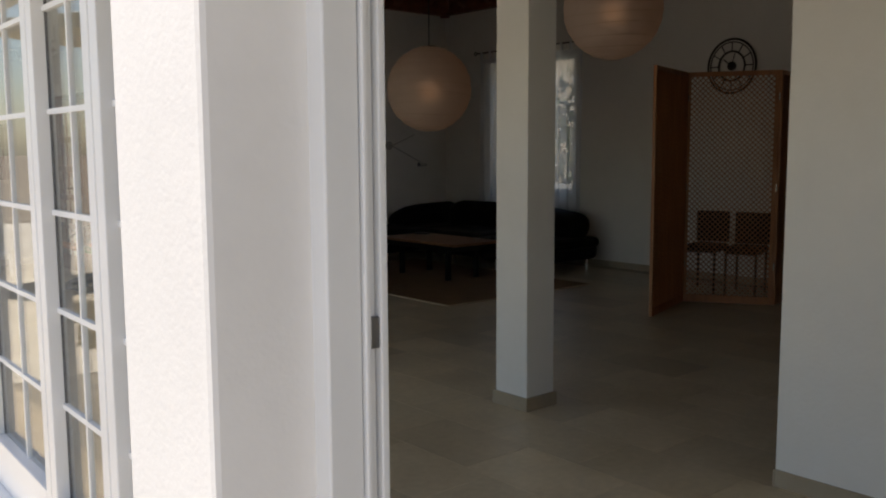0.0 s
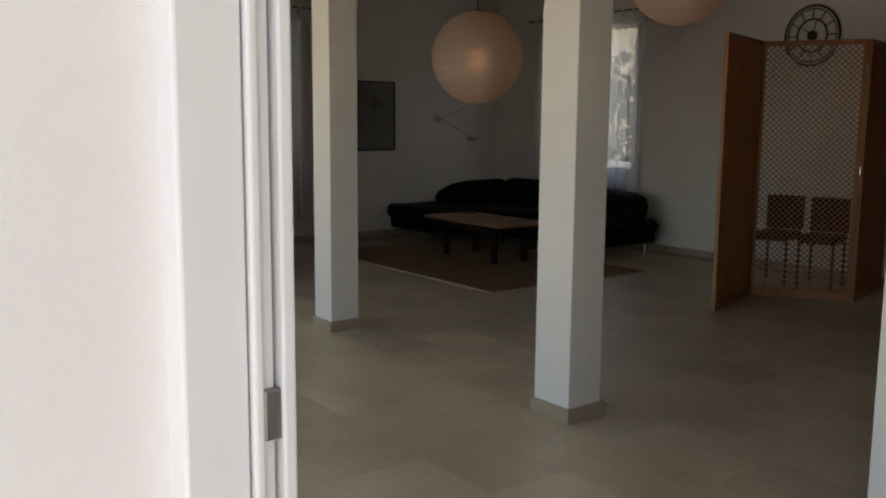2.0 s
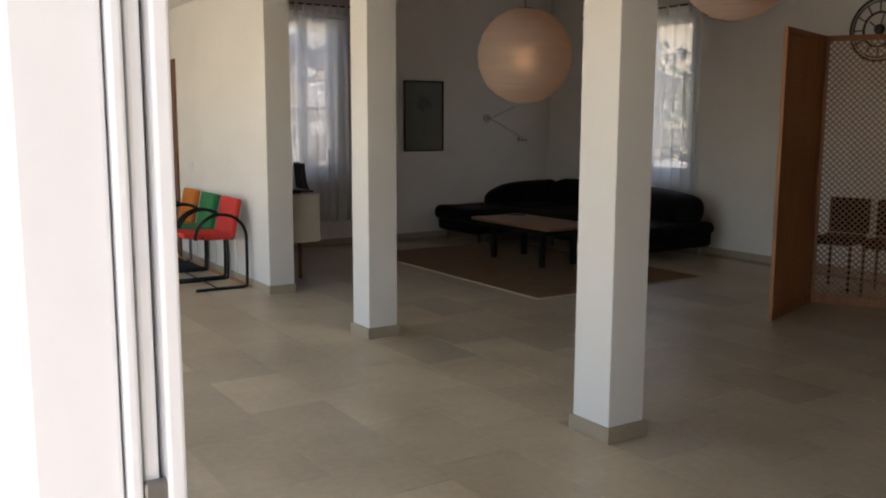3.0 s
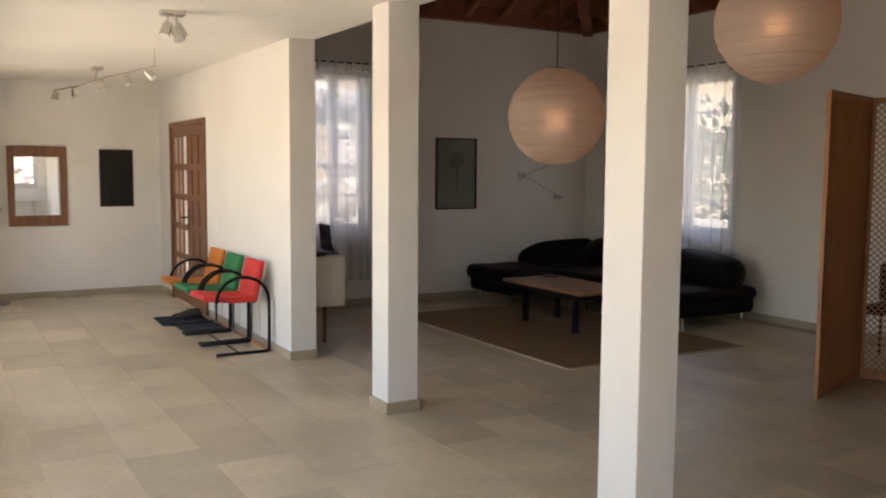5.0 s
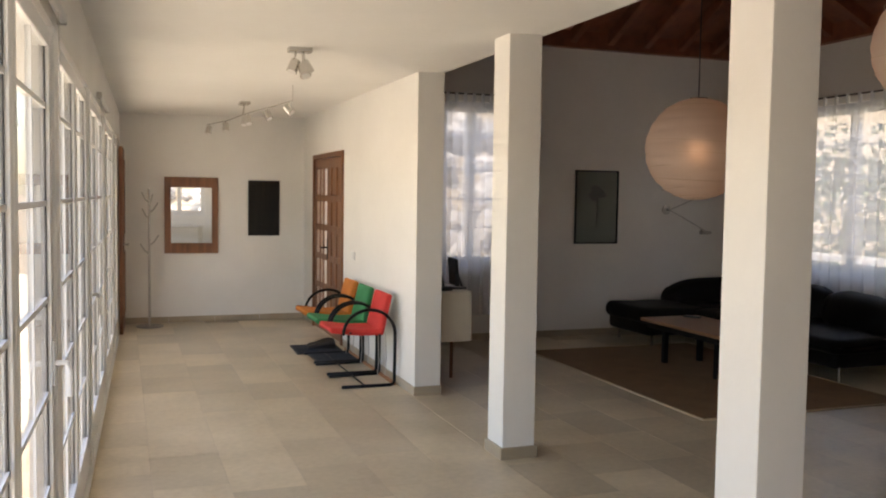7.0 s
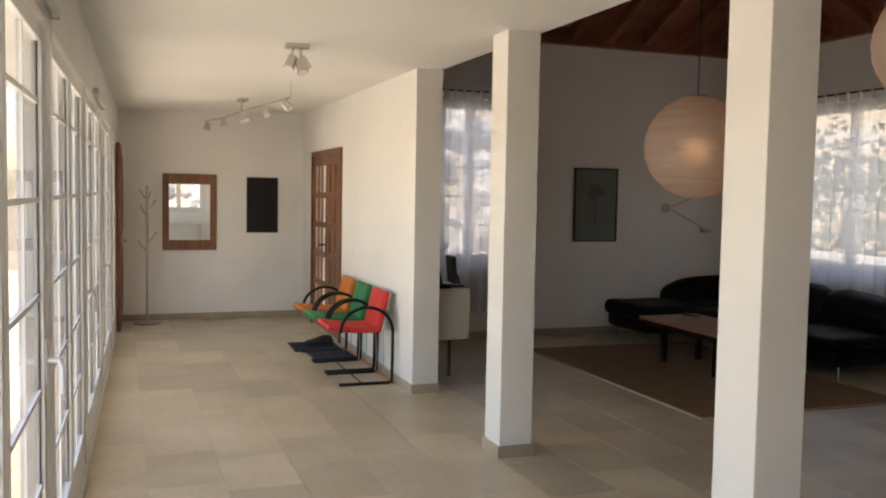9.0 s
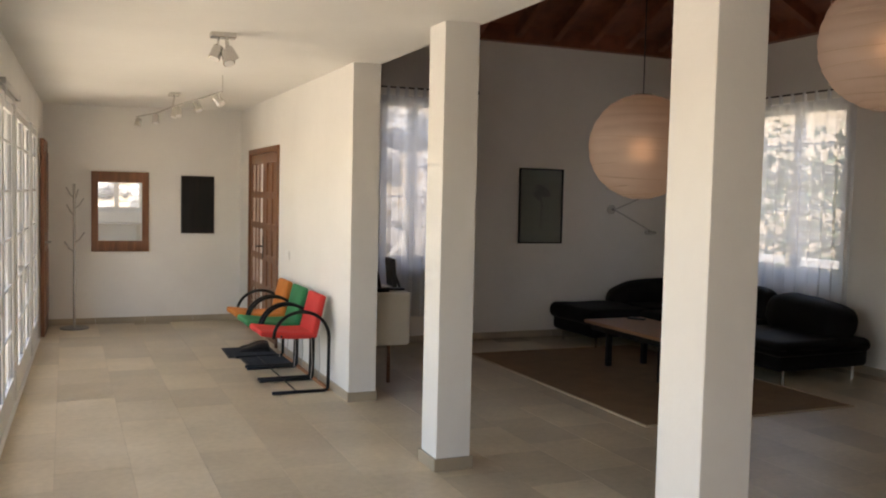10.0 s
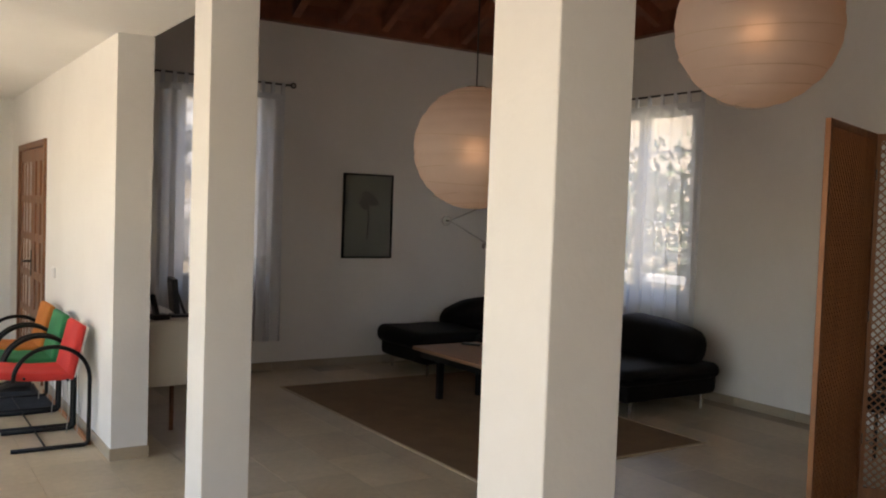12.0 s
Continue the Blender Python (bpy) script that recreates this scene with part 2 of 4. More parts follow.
def disc(center, r, h, bm=None, sides=32, bevel=0.0, axis="Z"):
    bm = bm or bmesh.new()
    rot = {"Z": Matrix.Identity(4), "Y": Matrix.Rotation(radians(90), 4, "X"), "X": Matrix.Rotation(radians(90), 4, "Y")}[axis]
    vs = bmesh.ops.create_cone(bm, cap_ends=True, segments=sides, radius1=r, radius2=r, depth=h, matrix=Matrix.Translation(center) @ rot)["verts"]
    if bevel:
        es = [e for e in {e for v in vs for e in v.link_edges} if len(e.link_faces) == 2 and any(len(f.verts) > 4 for f in e.link_faces)]
        bmesh.ops.bevel(bm, geom=es, offset=bevel, segments=2, affect="EDGES")
    return bm


def torus(center, big, small, axis="X", bm=None, n=48, k=8):
    bm = bm or bmesh.new()
    rings = []
    for i in range(n):
        a = 2 * math.pi * i / n
        ring = []
        for j in range(k):
            b = 2 * math.pi * j / k
            rr = big + small * math.cos(b)
            u, v, w = rr * math.cos(a), rr * math.sin(a), small * math.sin(b)
            p = {"X": (w, u, v), "Y": (u, w, v), "Z": (u, v, w)}[axis]
            ring.append(bm.verts.new(Vector(center) + Vector(p)))
        rings.append(ring)
    for i in range(n):
        a, b = rings[i], rings[(i + 1) % n]
        for j in range(k):
            bm.faces.new((a[j], a[(j + 1) % k], b[(j + 1) % k], b[j]))
    return bm


def arc(cx, cz, r, a0, a1, n, y):
    return [(cx + r * math.cos(radians(a0 + (a1 - a0) * i / n)), y, cz + r * math.sin(radians(a0 + (a1 - a0) * i / n))) for i in range(n + 1)]


def bulge(bm, amount, scale):
    """Soft dents, so that upholstery is not a perfect block."""
    for v in bm.verts:
        n = noise.noise(v.co * scale)
        v.co += v.normal * amount * n
    return bm


def structure(name, bm, mat, label, category, smooth=False):
    return tagged(finish(name, bm, mat, smooth), label, category, kind="structure")


def wall_with_holes(name, axis, a0, a1, b0, b1, z0, z1, holes, mat, label):
    """A wall along x or y: a0..a1 through its thickness, b0..b1 along it, holes (b0, b1, z0, z1) right through, in order."""
    bm = bmesh.new()

    def add(p, q, r, s):
        if q - p > 1e-4 and s - r > 1e-4:
            if axis == "y":
                box(a0, a1, p, q, r, s, bm=bm)
            else:
                box(p, q, a0, a1, r, s, bm=bm)
    at = b0
    for h0, h1, hz0, hz1 in sorted(holes):
        add(at, h0, z0, z1)
        add(h0, h1, z0, hz0)
        add(h0, h1, hz1, z1)
        at = h1
    add(at, b1, z0, z1)
    bmesh.ops.remove_doubles(bm, verts=bm.verts, dist=1e-5)
    return structure(name, bm, mat, label, "wall")

# ---- the large structure ----
CW, CB = 2.157, 2.370          # column faces
XW, XB = 2.178, 2.393          # hall wall faces
NORTH, EAST, FAR, SOUTH = 6.462, 7.128, 8.626, -3.70
FRONT_OUT, FRONT_IN = -0.621, -0.30
SKEW = 1.43                    # the glazed front is not quite square to the hall
EAVES = 3.275


def front_x(y):
    """The inner line of the glazed front."""
    return -0.277 + math.tan(radians(SKEW)) * (y + 1.68)



def ceil_z(x):
    return 2.55 - 0.02 * (XW - x)


structure("floor", box(FRONT_OUT, EAST + 0.25, SOUTH - 0.25, FAR + 0.25, -0.20, -0.0022), JOINT, "tiled stone floor with tight joints", "floor")
wall_with_holes("wall_hall", "y", XW, XB, 4.037, FAR, 0, 2.60, [(6.475, 7.993, 0, 2.05)], PLASTER, "white plaster hall wall with the entrance door")
wall_with_holes("wall_side", "y", XW, XB, SOUTH, -1.423, 0, 2.60, [], PLASTER, "white plaster wall beside the columns")
structure("beam_wall", box(CW + 0.004, XB - 0.004, SOUTH, NORTH, 2.60, EAVES + 0.05), PLASTER, "white plaster wall above the column row", "wall")
wall_with_holes("wall_far", "x", FAR, FAR + 0.25, FRONT_OUT, XB + 0.1, 0, 2.75, [], PLASTER, "white plaster wall at the hall's end")
wall_with_holes("wall_north", "x", NORTH, NORTH + 0.24, XB, EAST + 0.24, 0, EAVES + 0.05, [(3.235, 4.025, 0.82, 2.62)], PLASTER, "white plaster living room wall with a window")
wall_with_holes("wall_east", "y", EAST, EAST + 0.24, SOUTH - 0.24, NORTH, 0, EAVES + 0.05, [(4.035, 5.445, 0.80, 2.62)], PLASTER, "white plaster living room wall with a window")
wall_with_holes("wall_south", "x", SOUTH - 0.24, SOUTH, FRONT_OUT, EAST, 0, EAVES + 0.05, [(0.75, 2.0, 1.02, 1.95)], PLASTER, "white plaster wall closing the room")


def hall_ceiling():
    bm = bmesh.new()
    lo = [(-0.72, ceil_z(-0.72)), (XB, ceil_z(XB))]
    vs = [[bm.verts.new((x, y, z + dz)) for x, z in lo for dz in (0, 0.14)] for y in (SOUTH - 0.2, FAR + 0.2)]
    a, b = vs
    for f in ((a[0], a[1], a[3], a[2]), (b[0], b[1], b[3], b[2]), (a[0], b[0], b[2], a[2]), (a[1], b[1], b[3], a[3]), (a[0], b[0], b[1], a[1]), (a[2], b[2], b[3], a[3])):
        bm.faces.new(f)
    structure("ceiling", bm, CEIL, "plain white hall ceiling", "ceiling")


hall_ceiling()


def skewed(x0, x1, y0, y1, z0, z1, bevel=0.0):
    """A block along the skewed glazed front, x0..x1 from its inner line."""
    bm = box(x0, x1, y0, y1, z0, z1, bevel)
    for v in bm.verts:
        v.co.x += front_x(v.co.y)
    return bm


# front of the house: pilaster, header, far end; the openings between hold the glazing
structure("pilaster", box(FRONT_OUT, -0.422, -2.03, -1.68, 0, 2.75, 0.012), RENDERED, "rough white rendered pilaster beside the open door", "wall")
structure("wall_front_header", skewed(-0.40, 0.0, SOUTH, FAR, 2.16, 2.75), PLASTER, "white header wall above the glazed front", "wall")
# unseen overhang, added only to trim the sun reaching the glazed front
structure("sun_cut_eaves", box(-0.735, FRONT_OUT - 0.003, SOUTH - 0.3, FAR + 0.2, 2.75, 2.90), RENDERED, "unseen white eaves added to cut sun on the glazed front", "roof")
structure("wall_front_end", skewed(-0.40, 0.0, 7.62, FAR, 0, 2.16), PLASTER, "white wall at the end of the glazed front", "wall")
structure("wall_front_side", box(FRONT_OUT, -0.32, SOUTH, -3.22, 0, 2.16), PLASTER, "white wall beside the open entrance", "wall")


def jamb():
    t = thing("door_frame", "white lacquered frame of the open glass door", "door frame", at=(-0.388, -2.055, 0))
    t["kind"] = "structure"
    part("jamb", box(-0.482 + 0.43, -0.415 + 0.43, -0.019, 0.30, 0, 2.16, 0.004), WHITE_FRAME, t)
    for x0, x1, d in ((-0.413, -0.402, 0.0), (-0.398, -0.386, 0.012), (-0.382, -0.367, 0.0)):
        part("rail", box(x0 + 0.43, x1 + 0.43, -0.027 + d, 0.30, 0, 2.16, 0.003), WHITE_FRAME, t)
    part("core", box(-0.415 + 0.43, -0.375 + 0.43, 0.0, 0.30, 0, 2.16), GASKET, t)
    part("strike_plate", box(-0.401 + 0.43, -0.379 + 0.43, -0.022, -0.012, 1.083, 1.137, 0.003), STEEL, t, "worn grey steel strike plate")
    part("screw", disc((-0.40 + 0.43, -0.028, 1.86), 0.006, 0.004, axis="Y", sides=10), STEEL, t)
    t2 = structure("wall_corner_fill", box(-0.44, -0.326, -2.01, -1.68, 0, 2.16), PLASTER, "white plaster pier behind the frame", "wall")
    return t, t2


jamb()


def column(y0, y1):
    t = thing("column", "square white plastered column with stone skirting", "column", "columns between hall and living room", at=(CW, y0, 0))
    w = CB - CW
    part("shaft", box(0, w, 0, y1 - y0, 0, 2.60, 0.004), PLASTER, t)
    h = 0.074
    part("skirting", box(-0.014, w + 0.014, -0.014, -0.0005, 0, h, 0.002), SKIRT, t, "beige stone skirting tile")
    part("skirting", box(-0.014, w + 0.014, y1 - y0 + 0.0005, y1 - y0 + 0.014, 0, h, 0.002), SKIRT, t)
    part("skirting", box(-0.014, -0.0005, 0, y1 - y0, 0, h, 0.002), SKIRT, t)
    part("skirting", box(w + 0.0005, w + 0.014, 0, y1 - y0, 0, h, 0.002), SKIRT, t)


column(0.007, 0.244)
column(2.264, 2.492)


def skirting(name, runs):
    """Tiles of stone skirting along walls: (x0, y0, x1, y1, thickness towards x, thickness towards y)."""
    t = new(name)
    tagged(t, "beige stone skirting tiles along the wall", "baseboard", kind="structure")
    for x0, y0, x1, y1, tx, ty in runs:
        length = abs(x1 - x0) + abs(y1 - y0)
        n = max(1, round(length / 0.6))
        for i in range(n):
            a, b = i / n, (i + 1) / n
            g = 0.0012 / length
            xa, xb, ya, yb = x0 + (x1 - x0) * (a + g), x0 + (x1 - x0) * (b - g), y0 + (y1 - y0) * (a + g), y0 + (y1 - y0) * (b - g)
            part("tile", box(min(xa, xb + tx), max(xa, xb + tx), min(ya, yb + ty), max(ya, yb + ty), 0, 0.074, 0.002, segments=1), SKIRT, t)


skirting("baseboard_hall", [(XW, 4.037, XW, 6.44, -0.009, 0), (XW, 8.02, XW, FAR, -0.009, 0), (XW - 0.009, 4.037, XB + 0.009, 4.037, 0, -0.009), (-0.02, FAR, XW - 0.01, FAR, 0, -0.009)])
skirting("baseboard_side", [(XW, SOUTH, XW, -1.423, -0.009, 0), (XW - 0.009, -1.423, XB + 0.009, -1.423, 0, 0.009)])
skirting("baseboard_living", [(XB + 0.01, NORTH, EAST, NORTH, 0, -0.009), (EAST, SOUTH, EAST, NORTH - 0.01, -0.009, 0), (XB, 4.047, XB, NORTH - 0.01, 0.009, 0)])

# ---- hipped timber roof over the living room ----


def timber_roof():
    x0, x1, y0, y1 = XB, EAST, SOUTH, NORTH
    half = (x1 - x0) / 2
    k = 0.50
    eaves = EAVES + 0.13
    xm = (x0 + x1) / 2
    top = eaves + half * k
    pts = {"a": (x0, y0, eaves), "b": (x1, y0, eaves), "c": (x1, y1, eaves), "d": (x0, y1, eaves), "e": (xm, y0 + half, top), "f": (xm, y1 - half, top)}
    bm = bmesh.new()
    vl = {n: bm.verts.new(p) for n, p in pts.items()}
    vu = {n: bm.verts.new((p[0] + (0.3 if n in "bc" else -0.3 if n in "ad" else 0), p[1] + (0.3 if n in "cd" else -0.3 if n in "ab" else 0), p[2] + 0.16)) for n, p in pts.items()}
    for f in ("abe", "bcfe", "cdf", "daef"):
        bm.faces.new([vl[n] for n in f])
        bm.faces.new([vu[n] for n in f])
    for p, q in ("ab", "bc", "cd", "da"):
        bm.faces.new((vl[p], vl[q], vu[q], vu[p]))
    roof = structure("roof", bm, ROOF_WOOD, "dark red-brown boarded timber roof with rafters", "roof")

    def beam(p, q, w, d, name):
        p, q = Vector(p), Vector(q)
        v = (q - p)
        m = Matrix.Translation(p) @ v.to_track_quat("X", "Z").to_matrix().to_4x4()
        part(name, box(0, v.length, -w / 2, w / 2, -d, 0.02, 0.004, m=m), ROOF_WOOD, roof)
    for c, e in (("c", "f"), ("d", "f"), ("a", "e"), ("b", "e")):
        beam(pts[c], pts[e], 0.13, 0.17, "hip_beam")
    beam(pts["e"], pts["f"], 0.13, 0.17, "ridge_beam")
    step = 0.52
    n = int((x1 - x0) / step)
    for i in range(1, n + 1):
        x = x0 + i * (x1 - x0) / (n + 1)
        run = half - abs(x - xm)
        for y, s in ((y1, -1), (y0, 1)):
            beam((x, y, eaves), (x, y + s * run, eaves + run * k), 0.08, 0.12, "rafter")
    n = int((y1 - y0) / step)
    for i in range(1, n + 1):
        y = y0 + i * (y1 - y0) / (n + 1)
        run = min(half, y - y0, y1 - y)
        for x, s in ((x1, -1), (x0, 1)):
            beam((x, y, eaves), (x + s * run, y, eaves + run * k), 0.08, 0.12, "rafter")
    for a, b, c, d in ((x0, x1, y1 - 0.10, y1), (x0, x1, y0, y0 + 0.10), (x1 - 0.10, x1, y0 + 0.10, y1 - 0.10), (x0, x0 + 0.10, y0 + 0.10, y1 - 0.10)):
        part("wall_plate", box(a, b, c, d, EAVES - 0.004, EAVES + 0.20, 0.004), ROOF_WOOD, roof)


timber_roof()

# ---- glazed front ----


def glazed_leaf(name, y0, y1, xg, label, handle_at=None, cols=2, rows=6, z0=0.02, z1=2.14):
    """One white leaf of small panes in the plane x = xg."""
    t = thing(name, label, "glass door", "leaves of the glazed front", at=(xg, y0, 0), turn=-SKEW)
    w = y1 - y0
    s, d = 0.062, 0.032
    part("stile", box(-d, d, 0, s, z0, z1, 0.004), WHITE_FRAME, t)
    part("stile", box(-d, d, w - s, w, z0, z1, 0.004), WHITE_FRAME, t)
    part("rail", box(-d, d, s, w - s, z0, 0.21, 0.004), WHITE_FRAME, t)
    part("rail", box(-d, d, s, w - s, z1 - s, z1, 0.004), WHITE_FRAME, t)
    part("gasket", box(0.0115, 0.019, w - s - 0.008, w - s - 0.0005, 0.21, z1 - s), GASKET, t, "black rubber gasket")
    part("gasket", box(0.0115, 0.018, s + 0.0005, s + 0.005, 0.21, z1 - s), GASKET, t)
    a0, a1, b0, b1 = s, w - s, 0.21, z1 - s
    for c in range(1, cols):
        y = a0 + (a1 - a0) * c / cols
        part("muntin", box(0.004, 0.022, y - 0.007, y + 0.007, b0, b1), WHITE_FRAME, t)
    for r in range(1, rows):
        z = b0 + 0.333 * r
        part("muntin", box(0.0035, 0.0225, a0, a1, z - 0.009, z + 0.009), WHITE_FRAME, t)
    pane = part("pane", box(0.012, 0.018, a0, a1, b0, b1), GLASS, t, "clear glass")
    pane.visible_shadow = False
    if handle_at:
        h = part("door_handle", tube([(d + 0.005, handle_at - y0, 0.98), (d + 0.045, handle_at - y0, 0.98), (d + 0.055, handle_at - y0, 0.95), (d + 0.055, handle_at - y0 - 0.005, 0.86)], 0.011), WHITE_FRAME, t, "white lever handle")
        part("rosette", box(d, d + 0.008, handle_at - y0 - 0.017, handle_at - y0 + 0.017, 0.90, 1.06, 0.004), WHITE_FRAME, h)
    return t


def glazed_front():
    spans = [(-1.68, -1.36), (-1.36, -0.72), (-0.72, -0.08), (-0.08, 0.85), (1.03, 1.95), (1.95, 2.78), (2.96, 3.85), (3.85, 4.70), (4.88, 5.70), (5.70, 6.55), (6.73, 7.62)]
    handles = {3: 0.81, 6: 3.00, 8: 4.92}
    for i, (y0, y1) in enumerate(spans):
        glazed_leaf("glass_door", y0 + 0.004, y1 - 0.004, front_x(y0) - 0.042, "white-framed glass leaf with small panes", handles.get(i), cols=1 if y1 - y0 < 0.55 else 2)
    t = structure("door_sill", skewed(-0.16, 0.012, -1.68, 7.62, 0.0, 0.018, 0.003), WHITE_FRAME, "white metal sill under the glazed front", "sill")
    for y in (0.94, 2.87, 4.79, 6.64):
        structure("front_post", skewed(-0.074, 0.001, y - 0.09, y + 0.09, 0.018, 2.16, 0.004), WHITE_FRAME, "white post between glass doors", "post")
    return t


glazed_front()


def blind(y0, y1, chain_y):
    t = thing("roller_blind", "rolled-up white blind with a bead chain above the glass", "blind", "blinds above the glazed front", at=(front_x(y0) + 0.024, y0, 2.20), turn=-SKEW)
    part("roll", tube([(0, 0.02, 0), (0, y1 - y0 - 0.02, 0)], 0.016, sides=14), WHITE_CLOTH, t, smooth=True)
    part("bracket", box(-0.022, 0.012, 0.0, 0.012, -0.02, 0.02, 0.003), SILVER, t)
    part("bracket", box(-0.022, 0.012, y1 - y0 - 0.012, y1 - y0, -0.02, 0.02, 0.003), SILVER, t)
    bm = bmesh.new()
    c = chain_y - y0
    for side in (-0.014, 0.014):
        for k in range(186):
            bmesh.ops.create_icosphere(bm, subdivisions=1, radius=0.0023, matrix=Matrix.Translation((0.004, c + side, -0.02 - k * 0.006)))
    for k in range(5):
        a = math.pi * (k + 0.5) / 5
        bmesh.ops.create_icosphere(bm, subdivisions=1, radius=0.0023, matrix=Matrix.Translation((0.004, c + 0.014 * math.cos(a), -0.02 - 186 * 0.006 - 0.012 * math.sin(a))))
    part("bead_chain", bm, SILVER, t, "grey bead chain loop")


blind(-1.60, -0.42, -1.55)
blind(-0.30, 0.95, 0.72)
blind(3.55, 4.72, 3.60)

# dark wooden door leaf standing at the far end of the front wall


def far_wood_door():
    t = thing("wooden_door", "dark brown wooden door leaf against the front wall", "door", at=(front_x(8.0) + 0.004, 7.74, 0), turn=-SKEW)
    part("leaf", box(0.0, 0.04, 0, 0.82, 0.01, 2.08, 0.004), TEAK, t)
    part("door_handle", tube([(0.04, 0.08, 1.0), (0.09, 0.08, 1.0), (0.095, 0.19, 1.0)], 0.01), STEEL, t, "steel lever handle")
    part("moulding", box(0.04, 0.052, 0.12, 0.70, 0.2, 0.9, 0.004), TEAK, t)
    part("moulding", box(0.04, 0.052, 0.12, 0.70, 1.1, 1.95, 0.004), TEAK, t)


far_wood_door()

# ---- entrance double door in the hall wall ----


def entrance_door():
    t = thing("double_door", "brown wooden double door with small glass panes, closed", "door", at=(XW, 6.475, 0))
    w = 7.993 - 6.475
    f = 0.055
    part("frame", box(-0.022, 0.12, 0, f, 0, 2.05, 0.004), TEAK, t)
    part("frame", box(-0.022, 0.12, w - f, w, 0, 2.05, 0.004), TEAK, t)
    part("frame", box(-0.022, 0.12, f, w - f, 1.995, 2.05, 0.004), TEAK, t)
    mid = 0.70
    for k, (a, b) in enumerate(((f, mid), (mid + 0.004, w - f))):
        leaf = part("leaf", box(0.0, 0.045, a, a + 0.10, 0.012, 1.99, 0.004), TEAK, t)
        box_bits = [(b - 0.10, b, 0.012, 1.99), (a + 0.10, b - 0.10, 0.012, 0.20), (a + 0.10, b - 0.10, 1.88, 1.99)]
        rows = 5
        cols = 3 if k else 2
        half = 0.024 if k else 0.035
        edges = [a + 0.10 + (b - a - 0.20) * i / cols for i in range(cols + 1)]
        for c in edges[1:-1]:
            box_bits.append((c - half, c + half, 0.20, 1.88))
        for r in range(1, rows):
            z = 0.20 + (1.88 - 0.20) * r / rows
            for i in range(cols):
                lo = edges[i] + (half if i else 0)
                hi = edges[i + 1] - (half if i < cols - 1 else 0)
                box_bits.append((lo, hi, z - 0.035, z + 0.035))
        for y0, y1, z0, z1 in box_bits:
            part("bar", box(0.0, 0.016 if k else 0.045, y0, y1, z0, z1, 0.004, segments=1), TEAK, leaf)
        if k:
            g = part("pane", box(0.003, 0.008, a + 0.102, b - 0.102, 0.202, 1.878), GLASS, leaf, "clear glass")
            g.visible_shadow = False
        else:
            part("panel", box(0.014, 0.030, a + 0.10, b - 0.10, 0.20, 1.88), TEAK, leaf)
    h = part("door_handle", tube([(0, mid + 0.06, 0.99), (-0.05, mid + 0.06, 0.99), (-0.055, mid + 0.17, 0.985)], 0.010), BLACK_METAL, t, "black lever handle")
    part("plate", box(-0.006, 0.0, mid + 0.04, mid + 0.08, 0.86, 1.09, 0.003), BLACK_METAL, h)


entrance_door()

# ---- living room windows and curtains ----


def casement_window(name, label, w, h, at, turn):
    """Two white casements in a frame, built along x, the room towards -y."""
    t = thing(name, label, "window", at=at, turn=turn)
    t["kind"] = "structure"
    f = 0.05
    part("window_frame", box(0, f, 0.10, 0.16, 0, h, 0.004), WHITE_FRAME, t)
    part("window_frame", box(w - f, w, 0.10, 0.16, 0, h, 0.004), WHITE_FRAME, t)
    part("window_frame", box(f, w - f, 0.10, 0.16, 0, f, 0.004), WHITE_FRAME, t)
    part("window_frame", box(f, w - f, 0.10, 0.16, h - f, h, 0.004), WHITE_FRAME, t)
    for a, b in ((f, w / 2), (w / 2, w - f)):
        s = 0.055
        c = part("casement", box(a + 0.002, a + s, 0.09, 0.15, f, h - f, 0.004), WHITE_FRAME, t)
        part("stile", box(b - s, b - 0.002, 0.09, 0.15, f, h - f, 0.004), WHITE_FRAME, c)
        part("rail", box(a + s, b - s, 0.09, 0.15, f, f + s, 0.004), WHITE_FRAME, c)
        part("rail", box(a + s, b - s, 0.09, 0.15, h - f - s, h - f, 0.004), WHITE_FRAME, c)
        for r in range(1, 5):
            z = f + s + (h - 2 * f - 2 * s) * r / 5
            part("muntin", box(a + s, b - s, 0.105, 0.135, z - 0.010, z + 0.010), WHITE_FRAME, c)
        g = part("pane", box(a + s, b - s, 0.118, 0.124, f + s, h - f - s), GLASS, c, "clear glass")
        g.visible_shadow = False
    part("window_sill", box(-0.03, w + 0.03, -0.02, 0.10, -0.03, 0.0, 0.005), WHITE_FRAME, t)


casement_window("window_north", "white casement window with small panes", 0.79, 1.80, (3.235, NORTH, 0.82), 0)
casement_window("window_east", "white casement window with small panes", 1.41, 1.82, (EAST, 5.445, 0.80), -90)


